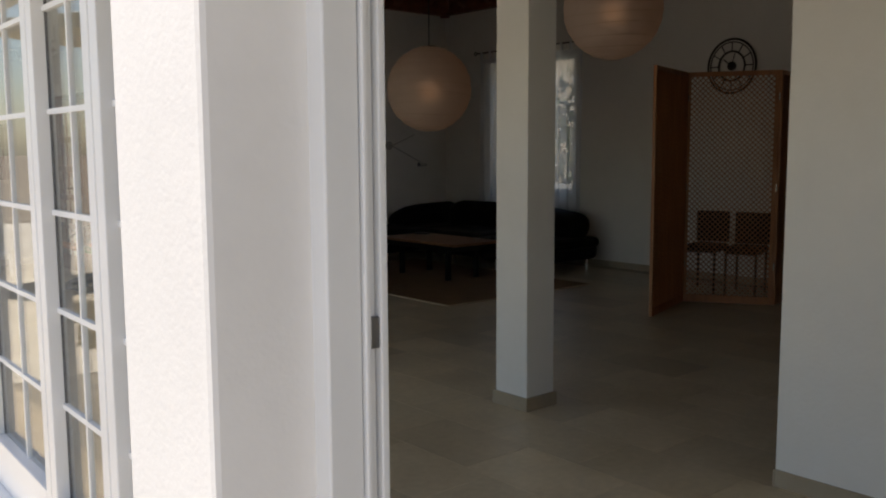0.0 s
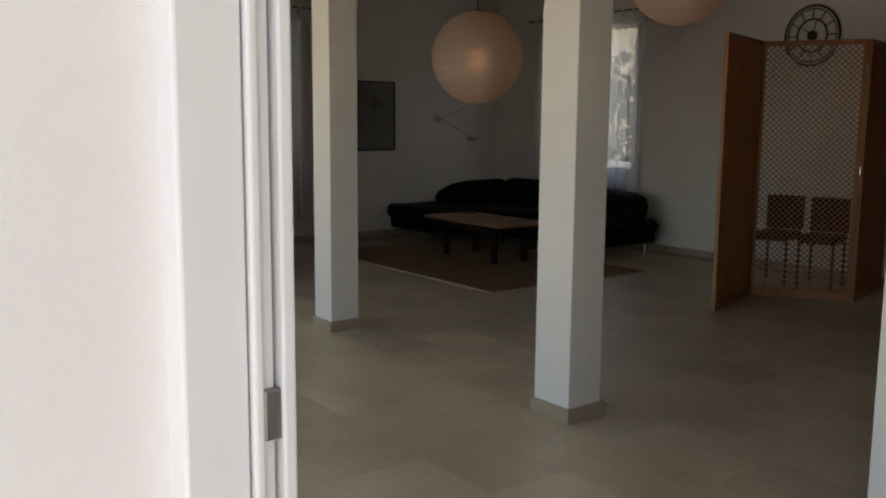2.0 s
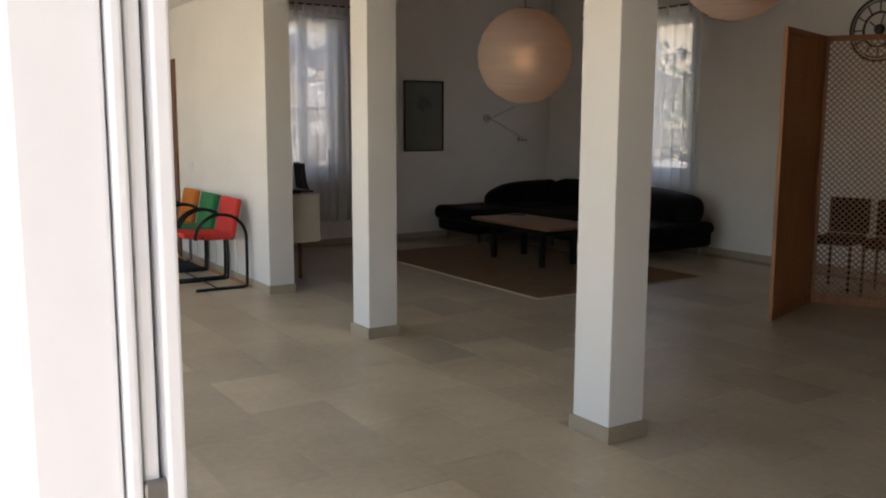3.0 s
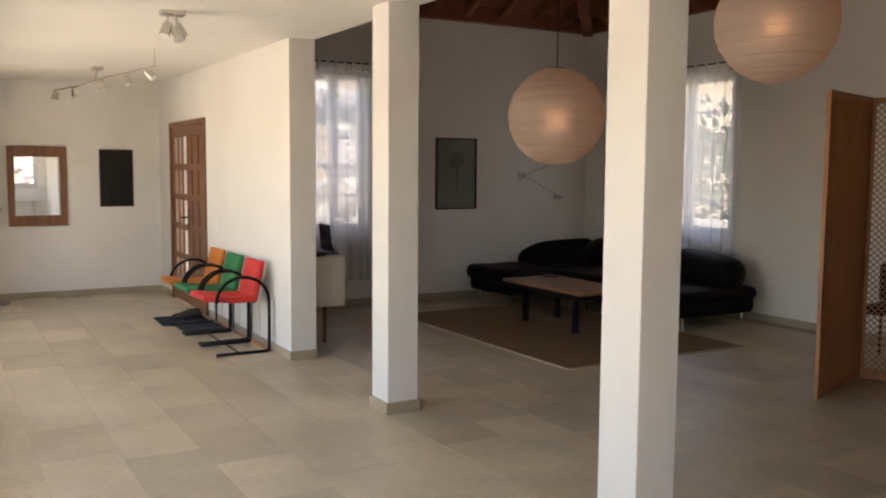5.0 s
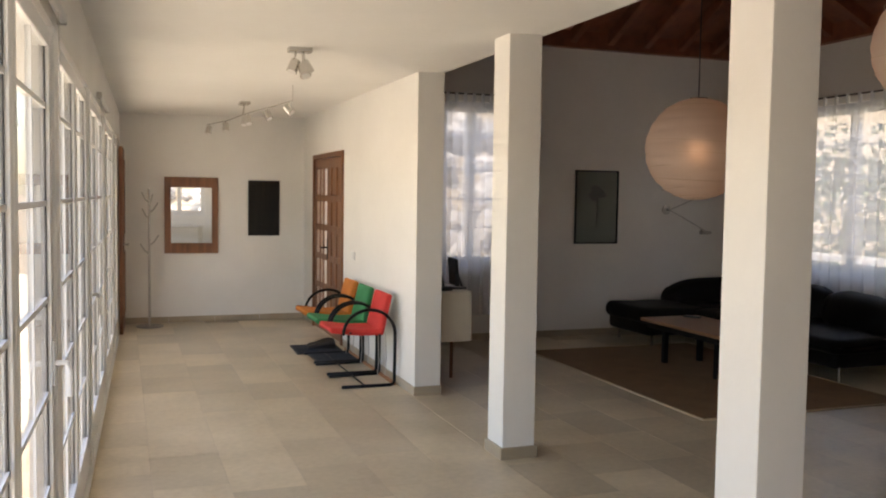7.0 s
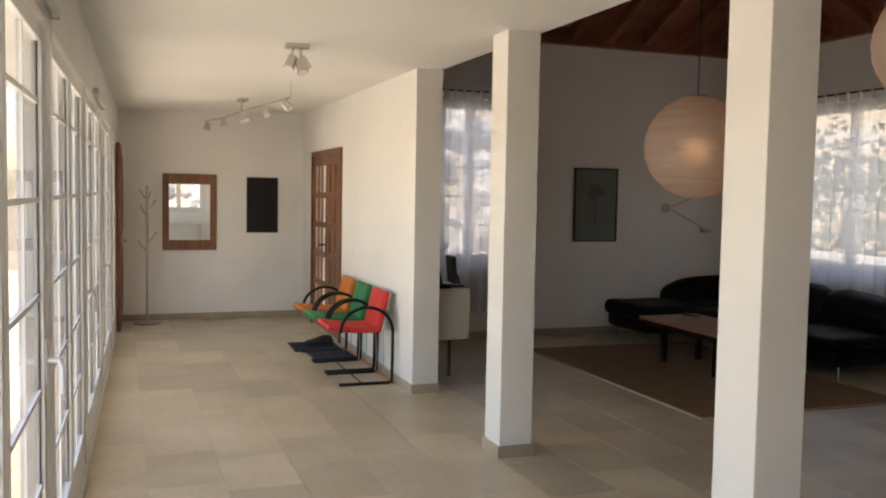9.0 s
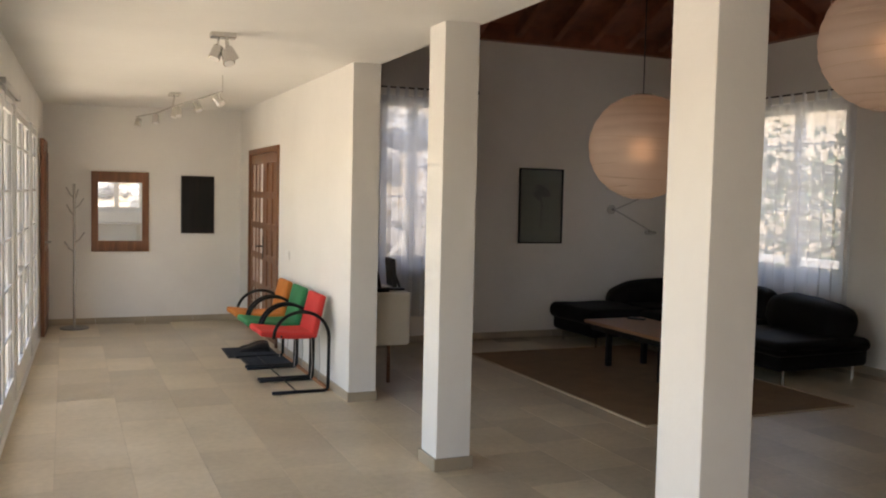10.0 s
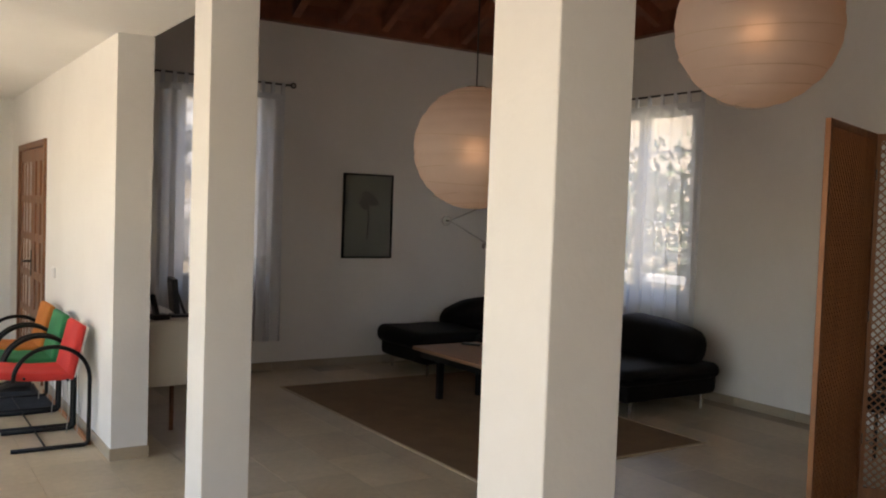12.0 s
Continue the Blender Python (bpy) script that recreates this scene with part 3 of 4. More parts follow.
def curtain(label, w, drop, at, turn, folds, seed):
    """Tab-top voile on a dark rod, built along x, the room towards -y."""
    t = thing("curtain", label, "curtain", "voile curtains", at=at, turn=turn)
    bm = bmesh.new()
    nx, nz = folds * 8, 24
    rnd = random.Random(seed)
    ph = [rnd.uniform(-0.9, 0.9) for _ in range(folds + 2)]
    grid = []
    for j in range(nz + 1):
        row = []
        for i in range(nx + 1):
            u, v = i / nx, j / nz
            k = u * folds
            p = ph[int(k)] * (1 - (k % 1)) + ph[int(k) + 1] * (k % 1)
            amp = 0.012 + 0.026 * v
            y = amp * math.sin(2 * math.pi * k + p) + 0.012 * math.sin(5.1 * u + 2 * v + seed)
            x = u * w + 0.018 * math.sin(4 * math.pi * k + p) * v
            sag = 0.014 * abs(math.sin(math.pi * u * 11)) * (1 - v) ** 8
            row.append(bm.verts.new((x, y, -0.085 - sag - v * (drop - 0.085))))
        grid.append(row)
    for a, b in zip(grid, grid[1:]):
        for i in range(nx):
            bm.faces.new((a[i], a[i + 1], b[i + 1], b[i]))
    part("cloth", bm, VOILE, t, "thin white voile", smooth=True)
    part("hem", box(0.0, w, -0.006, 0.006, -0.15, -0.088, 0.003), VOILE, t, "doubled white heading")
    for i in range(12):
        x = 0.01 + (w - 0.05) * i / 11
        part("tab", box(x, x + 0.035, -0.014, 0.014, -0.10, 0.014, 0.006), VOILE, t)
    rod = part("curtain_rod", tube([(-0.07, 0, 0), (w + 0.05, 0, 0)], 0.009), IRON, t, "black iron rod")
    for x, s in ((-0.07, -1), (w + 0.05, 1)):
        part("finial", torus((x + s * 0.028, 0, 0), 0.022, 0.007, "Y", n=20, k=6), IRON, rod)
    for x in (-0.03, w + 0.02):
        part("bracket", tube([(x, 0.0, 0), (x, 0.085, -0.01)], 0.006, sides=8), IRON, rod)


curtain("sheer white tab-top curtain before a window", 1.16, 2.40, (3.05, NORTH - 0.085, 2.69), 0, 9, 3)
curtain("sheer white tab-top curtain behind the black sofa", 1.79, 2.30, (EAST - 0.085, 5.64, 2.69), -90, 12, 8)

# ---- living room things ----


def paper_lantern(at, r, cord_top, seed, label):
    t = thing("paper_lantern", label, "lamp", "round paper lanterns", at=at)
    bm = bmesh.new()
    n, k = 64, 72
    rnd = random.Random(seed)
    tilt = [(rnd.uniform(-0.05, 0.05), rnd.uniform(0, 6.28)) for _ in range(14)]
    ribs = 13
    grid = []
    for j in range(k + 1):
        row = []
        for i in range(n):
            a = 2 * math.pi * i / n
            th = 0.16 + (math.pi - 0.30) * j / k
            q = th / math.pi * ribs
            band = int(q) % 14
            q += tilt[band][0] * 6 * math.sin(a + tilt[band][1])
            rr = r * (1 - 0.020 * (1 - abs(math.sin(math.pi * q)) ** 0.5) + 0.006 * noise.noise(Vector((math.cos(a) * 3, math.sin(a) * 3, th * 5 + seed))))
            row.append(bm.verts.new((rr * math.sin(th) * math.cos(a), rr * math.sin(th) * math.sin(a), rr * math.cos(th))))
        grid.append(row)
    for a, b in zip(grid, grid[1:]):
        for i in range(n):
            bm.faces.new((a[i], a[(i + 1) % n], b[(i + 1) % n], b[i]))
    bm.faces.new(grid[-1])
    part("shade", bm, PAPER, t, "cream ribbed rice paper", smooth=True)
    for k in range(1, 13):
        th = math.pi * (k + rnd.uniform(-0.12, 0.12)) / 13
        ring = torus((0, 0, 0), r * math.sin(th) * 0.999, 0.0019, "Z", n=48, k=5)
        bmesh.ops.transform(ring, matrix=Matrix.Translation((0, 0, r * math.cos(th))) @ Euler((rnd.uniform(-0.09, 0.09), rnd.uniform(-0.09, 0.09), 0)).to_matrix().to_4x4(), verts=ring.verts)
        part("rib", ring, RIB, t)
    part("cap", torus((0, 0, r * 0.985), r * 0.16, 0.006, "Z", n=28, k=6), IRON, t)
    part("cord", tube([(0, 0, r * 0.4), (0, 0, cord_top - at[2])], 0.005, sides=8), BLACK_PLASTIC, t, "dark hanging cord")
    part("lamp_holder", tube([(0, 0, r * 0.40), (0, 0, 0.10)], 0.02, sides=12), BLACK_PLASTIC, t)
    bulb("lantern_bulb", (at[0], at[1], at[2] - 0.02), BULB_WATTS)


BULB_WATTS = 0.16
paper_lantern((4.386, 3.511, 1.997), 0.412, 4.45, 1, "large round paper lantern glowing faintly over the rug")
paper_lantern((4.648, 1.468, 2.538), 0.402, 4.52, 5, "large round paper lantern hanging near the screen")


def cushion(x0, x1, y0, y1, z0, z1, r, dent=0.012):
    bm = box(x0, x1, y0, y1, z0, z1, r, segments=5)
    bmesh.ops.subdivide_edges(bm, edges=[e for e in bm.edges if e.calc_length() > 0.18], cuts=4, use_grid_fill=True)
    bm.normal_update()
    return bulge(bm, dent, 3.2)


def back_roll(points, z0, z1, lean, thick, low=(0.55, 0.55)):
    """A padded back along a line on plan, leaning outwards, its top falling in a curve to rounded ends."""
    bm = bmesh.new()
    pts = [Vector((*p, 0)) for p in points]
    # finer steps along the line
    fine = []
    for a, b in zip(pts, pts[1:]):
        fine += [a.lerp(b, k / 6) for k in range(6)]
    pts = fine + [pts[-1]]
    n = len(pts)
    rings = []
    for i, p in enumerate(pts):
        d = (pts[min(i + 2, n - 1)] - pts[max(i - 2, 0)]).normalized()
        out = Vector((d.y, -d.x, 0))
        u = i / (n - 1)
        round_off = min(1.0, (min(u, 1 - u) * n + 0.4) / 3.2) ** 0.5
        s = low[0] + (low[1] - low[0]) * u
        tall = s + (1 - s) * 0.35 * math.sin(math.pi * u)
        mid = z0 + (z1 - z0) * 0.42 * tall
        half_h = (z1 - z0) * 0.5 * tall * (0.45 + 0.55 * round_off)
        ring = []
        for k in range(20):
            a = 2 * math.pi * k / 20
            cx, cz = math.cos(a), math.sin(a)
            sx = math.copysign(abs(cx) ** 0.75, cx) * thick / 2 * (0.3 + 0.7 * round_off)
            h = mid + math.copysign(abs(cz) ** 0.8, cz) * half_h
            ring.append(bm.verts.new(p + out * (sx + lean * (h - z0) / (z1 - z0)) + Vector((0, 0, h))))
        rings.append(ring)
    for a, b in zip(rings, rings[1:]):
        for k in range(20):
            bm.faces.new((a[k], a[(k + 1) % 20], b[(k + 1) % 20], b[k]))
    bm.faces.new(rings[0])
    bm.faces.new(rings[-1])
    bm.normal_update()
    return bulge(bm, 0.010, 4)


def corner_sofa():
    o = Vector((6.0, 4.8, 0))
    t = thing("corner_sofa", "black leather corner sofa with low open ends", "sofa", at=o)

    def loc(x0, x1, y0, y1):
        return x0 - o.x, x1 - o.x, y0 - o.y, y1 - o.y
    part("base", cushion(*loc(5.27, 6.92, 5.50, 6.32), 0.12, 0.30, 0.05, 0.006), LEATHER, t, smooth=True)
    part("base", cushion(*loc(5.86, 6.92, 3.47, 5.50), 0.12, 0.30, 0.05, 0.006), LEATHER, t, smooth=True)
    part("seat_cushion", cushion(*loc(5.22, 6.02, 5.42, 6.35), 0.25, 0.42, 0.075), LEATHER, t, smooth=True)
    part("seat_cushion", cushion(*loc(6.00, 6.92, 5.46, 6.35), 0.25, 0.42, 0.075), LEATHER, t, smooth=True)
    part("seat_cushion", cushion(*loc(5.80, 6.92, 4.42, 5.48), 0.25, 0.42, 0.075), LEATHER, t, smooth=True)
    part("seat_cushion", cushion(*loc(5.80, 6.92, 3.42, 4.44), 0.25, 0.385, 0.075), LEATHER, t, smooth=True)
    line = [(6.66, 3.50), (6.66, 3.70), (6.68, 4.05), (6.71, 4.5)]
    part("back_cushion", back_roll([(x - o.x, y - o.y) for x, y in line], 0.36, 0.76, 0.10, 0.36, (0.66, 1.0)), LEATHER, t, smooth=True)
    line = [(6.71, 4.46), (6.72, 5.0), (6.72, 5.45), (6.64, 5.82)]
    part("back_cushion", back_roll([(x - o.x, y - o.y) for x, y in line], 0.34, 0.76, 0.08, 0.32, (1.0, 1.0)), LEATHER, t, smooth=True)
    line = [(6.68, 5.77), (6.58, 5.98), (6.38, 6.10), (6.20, 6.14), (6.06, 6.16), (5.93, 6.18)]
    part("back_cushion", back_roll([(x - o.x, y - o.y) for x, y in line], 0.36, 0.76, 0.06, 0.32, (1.0, 0.45)), LEATHER, t, smooth=True)
    for x, y in ((5.36, 5.56), (5.36, 6.22), (5.90, 3.46), (6.78, 3.52), (6.80, 6.22), (5.92, 4.9)):
        part("foot", tube([(x - o.x, y - o.y, 0), (x - o.x, y - o.y, 0.14)], 0.014, sides=10), CHROME, t, "short chrome foot")


corner_sofa()


def coffee_table():
    t = thing("coffee_table", "low wooden coffee table with black legs on the rug", "table", at=(5.12, 4.26, 0.012))
    part("tabletop", box(-0.33, 0.33, -0.64, 0.64, 0.385, 0.415, 0.006), TABLE_WOOD, t)
    part("apron", box(-0.29, 0.29, -0.58, 0.58, 0.325, 0.384, 0.003), BLACK_METAL, t)
    for x in (-0.2, 0.2):
        for y in (-0.40, 0.40):
            part("leg", box(x - 0.025, x + 0.025, y - 0.025, y + 0.025, 0, 0.326, 0.004), BLACK_METAL, t)


coffee_table()


def remote():
    t = thing("remote_control", "small black remote control on the coffee table", "remote control", at=(5.28, 4.74, 0.428), turn=35)
    part("case", box(-0.028, 0.028, -0.085, 0.085, 0, 0.018, 0.006), BLACK_PLASTIC, t)
    for i in range(4):
        part("button", box(-0.014, 0.014, -0.06 + i * 0.032, -0.042 + i * 0.032, 0.018, 0.021, 0.001), STEEL, t)


remote()


def rug():
    t = thing("rug", "tan sisal rug with a pale bound edge", "rug", at=(4.905, 4.17, 0))
    bm = box(-0.965, 0.965, -1.46, 1.46, 0.001, 0.011, 0.003, segments=1)
    part("weave", bm, SISAL, t)
    for a in ((-0.985, -0.965, -1.48, 1.48), (0.965, 0.985, -1.48, 1.48), (-0.965, 0.965, -1.48, -1.46), (-0.965, 0.965, 1.46, 1.48)):
        part("binding", box(*a, 0.001, 0.014, 0.003, segments=1), SISAL_EDGE, t, "pale woven binding")


rug()


def framed_picture():
    t = thing("framed_picture", "dark framed picture of a flower behind glass", "picture", at=(4.874, NORTH, 1.065))
    w, h = 0.561, 0.844
    f = 0.018
    for b in ((0, f, 0, h), (w - f, w, 0, h), (f, w - f, 0, f), (f, w - f, h - f, h)):
        part("frame", box(b[0], b[1], -0.026, 0.0, b[2], b[3], 0.003), BLACK_METAL, t)
    part("print", box(f, w - f, -0.012, -0.004, f, h - f), ART_GREY, t, "grey-green print")
    bm = bmesh.new()
    rnd = random.Random(4)
    for i in range(26):
        a, r = rnd.uniform(0, 6.28), rnd.uniform(0.0, 0.115)
        bmesh.ops.create_circle(bm, cap_ends=True, segments=9, radius=rnd.uniform(0.018, 0.04), matrix=Matrix.Translation((w / 2 + r * math.cos(a), -0.0135 - 0.0002 * i / 26, h * 0.70 + 0.75 * r * math.sin(a))) @ Matrix.Rotation(radians(90), 4, "X"))
    part("flower", bm, ART_DARK, t, "dark inked flower")
    part("stalk", tube([(w / 2, -0.0135, h * 0.64), (w / 2 + 0.012, -0.0135, h * 0.45), (w / 2 - 0.005, -0.0135, h * 0.22)], 0.006, sides=6), ART_DARK, t)
    g = part("glass", box(f, w - f, -0.020, -0.017, f, h - f), GLASS, t)
    g.visible_shadow = False


framed_picture()


def swing_lamp():
    t = thing("wall_lamp", "grey swing-arm wall lamp", "lamp", at=(6.10, NORTH, 1.463))
    part("wall_plate", disc((0, -0.012, 0), 0.055, 0.024, axis="Y", bevel=0.006), SILVER, t, smooth=False)
    part("joint", tube([(0, -0.02, 0), (0, -0.08, 0)], 0.012), SILVER, t)
    part("arm", tube([(0, -0.075, 0.0), (0.17, -0.09, 0.07), (0.37, -0.10, 0.15)], 0.007, sides=8), SILVER, t)
    part("arm", tube([(0, -0.085, -0.005), (0.24, -0.16, -0.14), (0.44, -0.20, -0.25)], 0.007, sides=8), SILVER, t)
    part("lamp_head", tube([(0.36, -0.20, -0.255), (0.42, -0.20, -0.262), (0.50, -0.20, -0.262)], 0.030, sides=14, r_end=0.016), SILVER, t)


swing_lamp()


def screen_panel(w, h, name, parent, m):
    p = new(name)
    p.parent = parent
    p.matrix_local = m
    f = 0.032
    for b in ((0, f, 0, h), (w - f, w, 0, h), (f, w - f, 0, 0.07), (f, w - f, h - 0.04, h)):
        part("frame_bar", box(b[0], b[1], -0.014, 0.014, b[2], b[3], 0.003), SCREEN_WOOD, p)
    bm = bmesh.new()
    step, sw, d = 0.046, 0.022, 0.0035
    x0, x1, z0, z1 = f - 0.004, w - f + 0.004, 0.066, h - 0.036
    for s, y in ((1, -0.0036), (-1, 0.0036)):
        n = int((w + h) / step) + 1
        for i in range(n):
            c = i * step * 1.0
            # the line x + z = c, or its mirror image
            lo, hi = max(x0, c - z1), min(x1, c - z0)
            if hi - lo < 0.015:
                continue
            pa, pb = Vector((lo, y, c - lo)), Vector((hi, y, c - hi))
            if s < 0:
                pa.x, pb.x = x0 + x1 - pa.x, x0 + x1 - pb.x
            v = pb - pa
            mm = Matrix.Translation(pa) @ v.to_track_quat("X", "Y").to_matrix().to_4x4()
            box(0, v.length, -d, d, -sw / 2, sw / 2, m=mm, bm=bm)
    lat = part("lattice", bm, SCREEN_WOOD, p, "diagonal wooden lattice strips")
    lat["kind"] = "stuff"
    return p


def folding_screen():
    t = thing("folding_screen", "reddish wooden lattice folding screen standing open", "screen", at=(4.856, 1.193, 0))
    corners = [(4.856, 1.193), (5.717, 1.47), (6.13, 0.80), (6.93, 0.98)]
    for i, (a, b) in enumerate(zip(corners, corners[1:])):
        v = Vector((b[0] - a[0], b[1] - a[1], 0))
        m = Matrix.Translation((a[0] - 4.856, a[1] - 1.193, 0.005)) @ Matrix.Rotation(math.atan2(v.y, v.x), 4, "Z")
        bpy.context.view_layer.update()
        p = screen_panel(v.length - 0.012, 2.08, "panel", t, m)
        if i < 2:
            for z in (0.35, 1.05, 1.85):
                part("hinge", tube([(v.length - 0.006, -0.016, z - 0.03), (v.length - 0.006, -0.016, z + 0.03)], 0.006, sides=8), CHROME, p)


folding_screen()


def iron_clock():
    t = thing("wall_clock", "black wrought-iron wheel clock on the wall", "clock", at=(EAST, 1.89, 2.25))
    part("outer_ring", torus((-0.025, 0, 0), 0.275, 0.011, "X"), IRON, t)
    part("second_ring", torus((-0.025, 0, 0), 0.245, 0.006, "X"), IRON, t)
    part("inner_ring", torus((-0.025, 0, 0), 0.150, 0.010, "X"), IRON, t)
    part("hub", disc((-0.02, 0, 0), 0.045, 0.04, axis="X", bevel=0.006), IRON, t)
    for i in range(12):
        a = 2 * math.pi * i / 12
        c, s = math.cos(a), math.sin(a)
        part("numeral_bar", tube([(-0.025, 0.155 * c, 0.155 * s), (-0.025, 0.245 * c, 0.245 * s)], 0.006, sides=6), IRON, t)
    part("hand", tube([(-0.03, 0, 0), (-0.03, 0.09, 0.07)], 0.006, sides=6), IRON, t)
    part("hand", tube([(-0.03, 0, 0), (-0.03, -0.04, 0.13)], 0.005, sides=6), IRON, t)


iron_clock()


def dark_chair(at, turn):
    t = thing("side_chair", "dark upholstered chair behind the lattice screen", "chair", "chairs behind the screen", at=at, turn=turn)
    part("seat", cushion(-0.165, 0.165, -0.22, 0.22, 0.40, 0.47, 0.03, 0.004), LEATHER, t, smooth=True)
    part("backrest", cushion(-0.165, 0.165, 0.19, 0.23, 0.47, 0.78, 0.015, 0.003), LEATHER, t, smooth=True)
    for x in (-0.14, 0.14):
        for y in (-0.19, 0.20):
            part("leg", tube([(x, y, 0), (x, y, 0.41)], 0.012, sides=8), BLACK_METAL, t)


dark_chair((6.44, 1.70, 0), -74)
dark_chair((6.52, 1.31, 0), -74)


def sideboard():
    t = thing("sideboard", "low cream sideboard on thin dark legs", "sideboard", at=(XB + 0.012, 4.295, 0))
    w, l = 0.35, 1.5
    part("body", box(0, w, 0, l, 0.374, 0.783, 0.004), CREAM, t)
    part("top", box(-0.004, w + 0.008, -0.006, l, 0.784, 0.796, 0.003), CREAM, t)
    for i in range(3):
        d = part("door", box(w, w + 0.016, 0.02 + i * 0.49, 0.50 + i * 0.49, 0.384, 0.773, 0.003), CREAM, t)
        part("knob", disc((w + 0.026, 0.46 + i * 0.49, 0.59), 0.012, 0.02, axis="X", sides=14), CHROME, d)
    for x, y in ((0.30, 0.33), (0.30, l - 0.33)):
        part("leg", tube([(x, y, 0), (x, y, 0.375)], 0.016, sides=10), TEAK, t, "thin dark leg")
    for x, y in ((0.06, 0.33), (0.06, l - 0.33)):
        part("leg", tube([(x, y, 0), (x, y, 0.375)], 0.016, sides=10), TEAK, t)


sideboard()


def small_monitor():
    t = thing("monitor", "small black flat screen leaning back on the sideboard", "monitor", at=(2.665, 4.40, 0.796), turn=-8)
    m = Matrix.Translation((0, 0, 0.02)) @ Matrix.Rotation(radians(-5), 4, "Y")
    part("screen_housing", box(-0.018, 0.016, -0.04, 0.22, 0.015, 0.245, 0.006, m=m), BLACK_PLASTIC, t)
    part("display", box(-0.0215, -0.0185, -0.028, 0.208, 0.03, 0.23, m=m), ART_BLACK, t, "glossy dark display")
    part("stand", box(-0.03, 0.10, 0.06, 0.18, 0, 0.018, 0.004), BLACK_PLASTIC, t)
    part("strut", tube([(0.07, 0.12, 0.015), (0.02, 0.12, 0.15)], 0.010, sides=8), BLACK_PLASTIC, t)


small_monitor()


def telephone():
    t = thing("telephone", "black cordless telephone in its cradle on the sideboard", "telephone", at=(2.545, 4.40, 0.796), turn=8)
    part("cradle", box(-0.05, 0.06, -0.05, 0.06, 0, 0.035, 0.008), BLACK_PLASTIC, t)
    m = Matrix.Translation((-0.01, 0, 0.02)) @ Matrix.Rotation(radians(-14), 4, "Y")
    part("handset", box(-0.014, 0.014, -0.024, 0.024, 0, 0.15, 0.008, m=m), BLACK_PLASTIC, t)
    part("key_pad", box(-0.016, -0.014, -0.017, 0.017, 0.02, 0.08, m=m), STEEL, t)


telephone()

# ---- hall things ----


def arm_chair(cloth, colour, y0):
    t = thing("armchair", colour + " cloth chair with black tubular arms against the wall", "chair", "chairs along the hall wall", at=(1.855, y0, 0))
    w = 0.50
    seat = cushion(-0.265, 0.17, 0.035, w - 0.035, 0.425, 0.475, 0.022, 0.005)
    for v in seat.verts:
        v.co.z += 0.03 * max(0, -v.co.x) / 0.265
    part("seat", seat, cloth, t, smooth=True)
    m = Matrix.Translation((0.165, 0, 0.425)) @ Matrix.Rotation(radians(13), 4, "Y")
    part("backrest", cushion_at(m, w), cloth, t, smooth=True)
    m2 = m @ Matrix.Translation((0.030, 0, 0))
    part("back_edging", box(-0.004, 0.004, 0.052, w - 0.052, 0.02, 0.345, 0.002, m=m2), WHITE_CLOTH, t, "white edging behind the back")
    for y in (0.012, w - 0.012):
        pts = [(-0.17, y, 0.014), (0.25, y, 0.014), (0.268, y, 0.022), (0.275, y, 0.04), (0.278, y, 0.25), (0.278, y, 0.44)]
        pts += [(0.057 + 0.22 * math.cos(radians(a)), y, 0.44 + 0.205 * math.sin(radians(a))) for a in range(8, 173, 8)]
        pts += [(-0.163, y, 0.44)]
        part("arm_tube", tube(pts, 0.0135, sides=10), BLACK_METAL, t, "bent black steel tube", smooth=True)
    part("cross_bar", tube([(-0.10, 0.012, 0.455), (-0.10, w - 0.012, 0.455)], 0.008, sides=8), BLACK_METAL, t)
    part("cross_bar", tube([(0.15, 0.012, 0.43), (0.15, w - 0.012, 0.43)], 0.008, sides=8), BLACK_METAL, t)
    part("foot_link", tube([(0.03, 0.012, 0.012), (0.03, w - 0.012, 0.012)], 0.006, sides=8), BLACK_METAL, t)
    for x in (0.17, 0.235):
        part("hanging_cord", tube([(x, w * 0.3, 0.43), (x + 0.01, w * 0.3, 0.20), (x, w * 0.32, 0.06)], 0.003, sides=6), SILVER, t)


def cushion_at(m, w):
    bm = cushion(-0.025, 0.025, 0.045, w - 0.045, 0.0, 0.35, 0.02, 0.004)
    bmesh.ops.transform(bm, matrix=m, verts=bm.verts)
    return bm


arm_chair(RED, "bright red", 4.425)
arm_chair(GREEN, "green", 4.985)
arm_chair(ORANGE, "orange", 5.545)


def floor_strip():
    t = thing("wooden_strip", "thin reddish wooden strip on the floor by the skirting", "strip", at=(2.13, 4.46, 0))
    part("lath", box(0, 0.022, 0, 1.75, 0.0, 0.025, 0.003), SCREEN_WOOD, t)


floor_strip()


def door_mat(at, turn, l, w):
    t = thing("floor_mat", "dark charcoal mat on the stone floor", "mat", "mats before the chairs", at=at, turn=turn)
    part("mat_top", box(-w / 2 + 0.02, w / 2 - 0.02, -l / 2 + 0.02, l / 2 - 0.02, 0.001, 0.014, 0.003, segments=1), MAT_DARK, t)
    for b in ((-w / 2, w / 2, -l / 2, -l / 2 + 0.02), (-w / 2, w / 2, l / 2 - 0.02, l / 2), (-w / 2, -w / 2 + 0.02, -l / 2 + 0.02, l / 2 - 0.02), (w / 2 - 0.02, w / 2, -l / 2 + 0.02, l / 2 - 0.02)):
        part("rim", box(*b, 0.001, 0.010, 0.003, segments=1), GASKET, t)


door_mat((1.93, 5.80, 0), 1, 0.48, 0.42)
door_mat((1.87, 6.32, 0), -2, 0.54, 0.48)


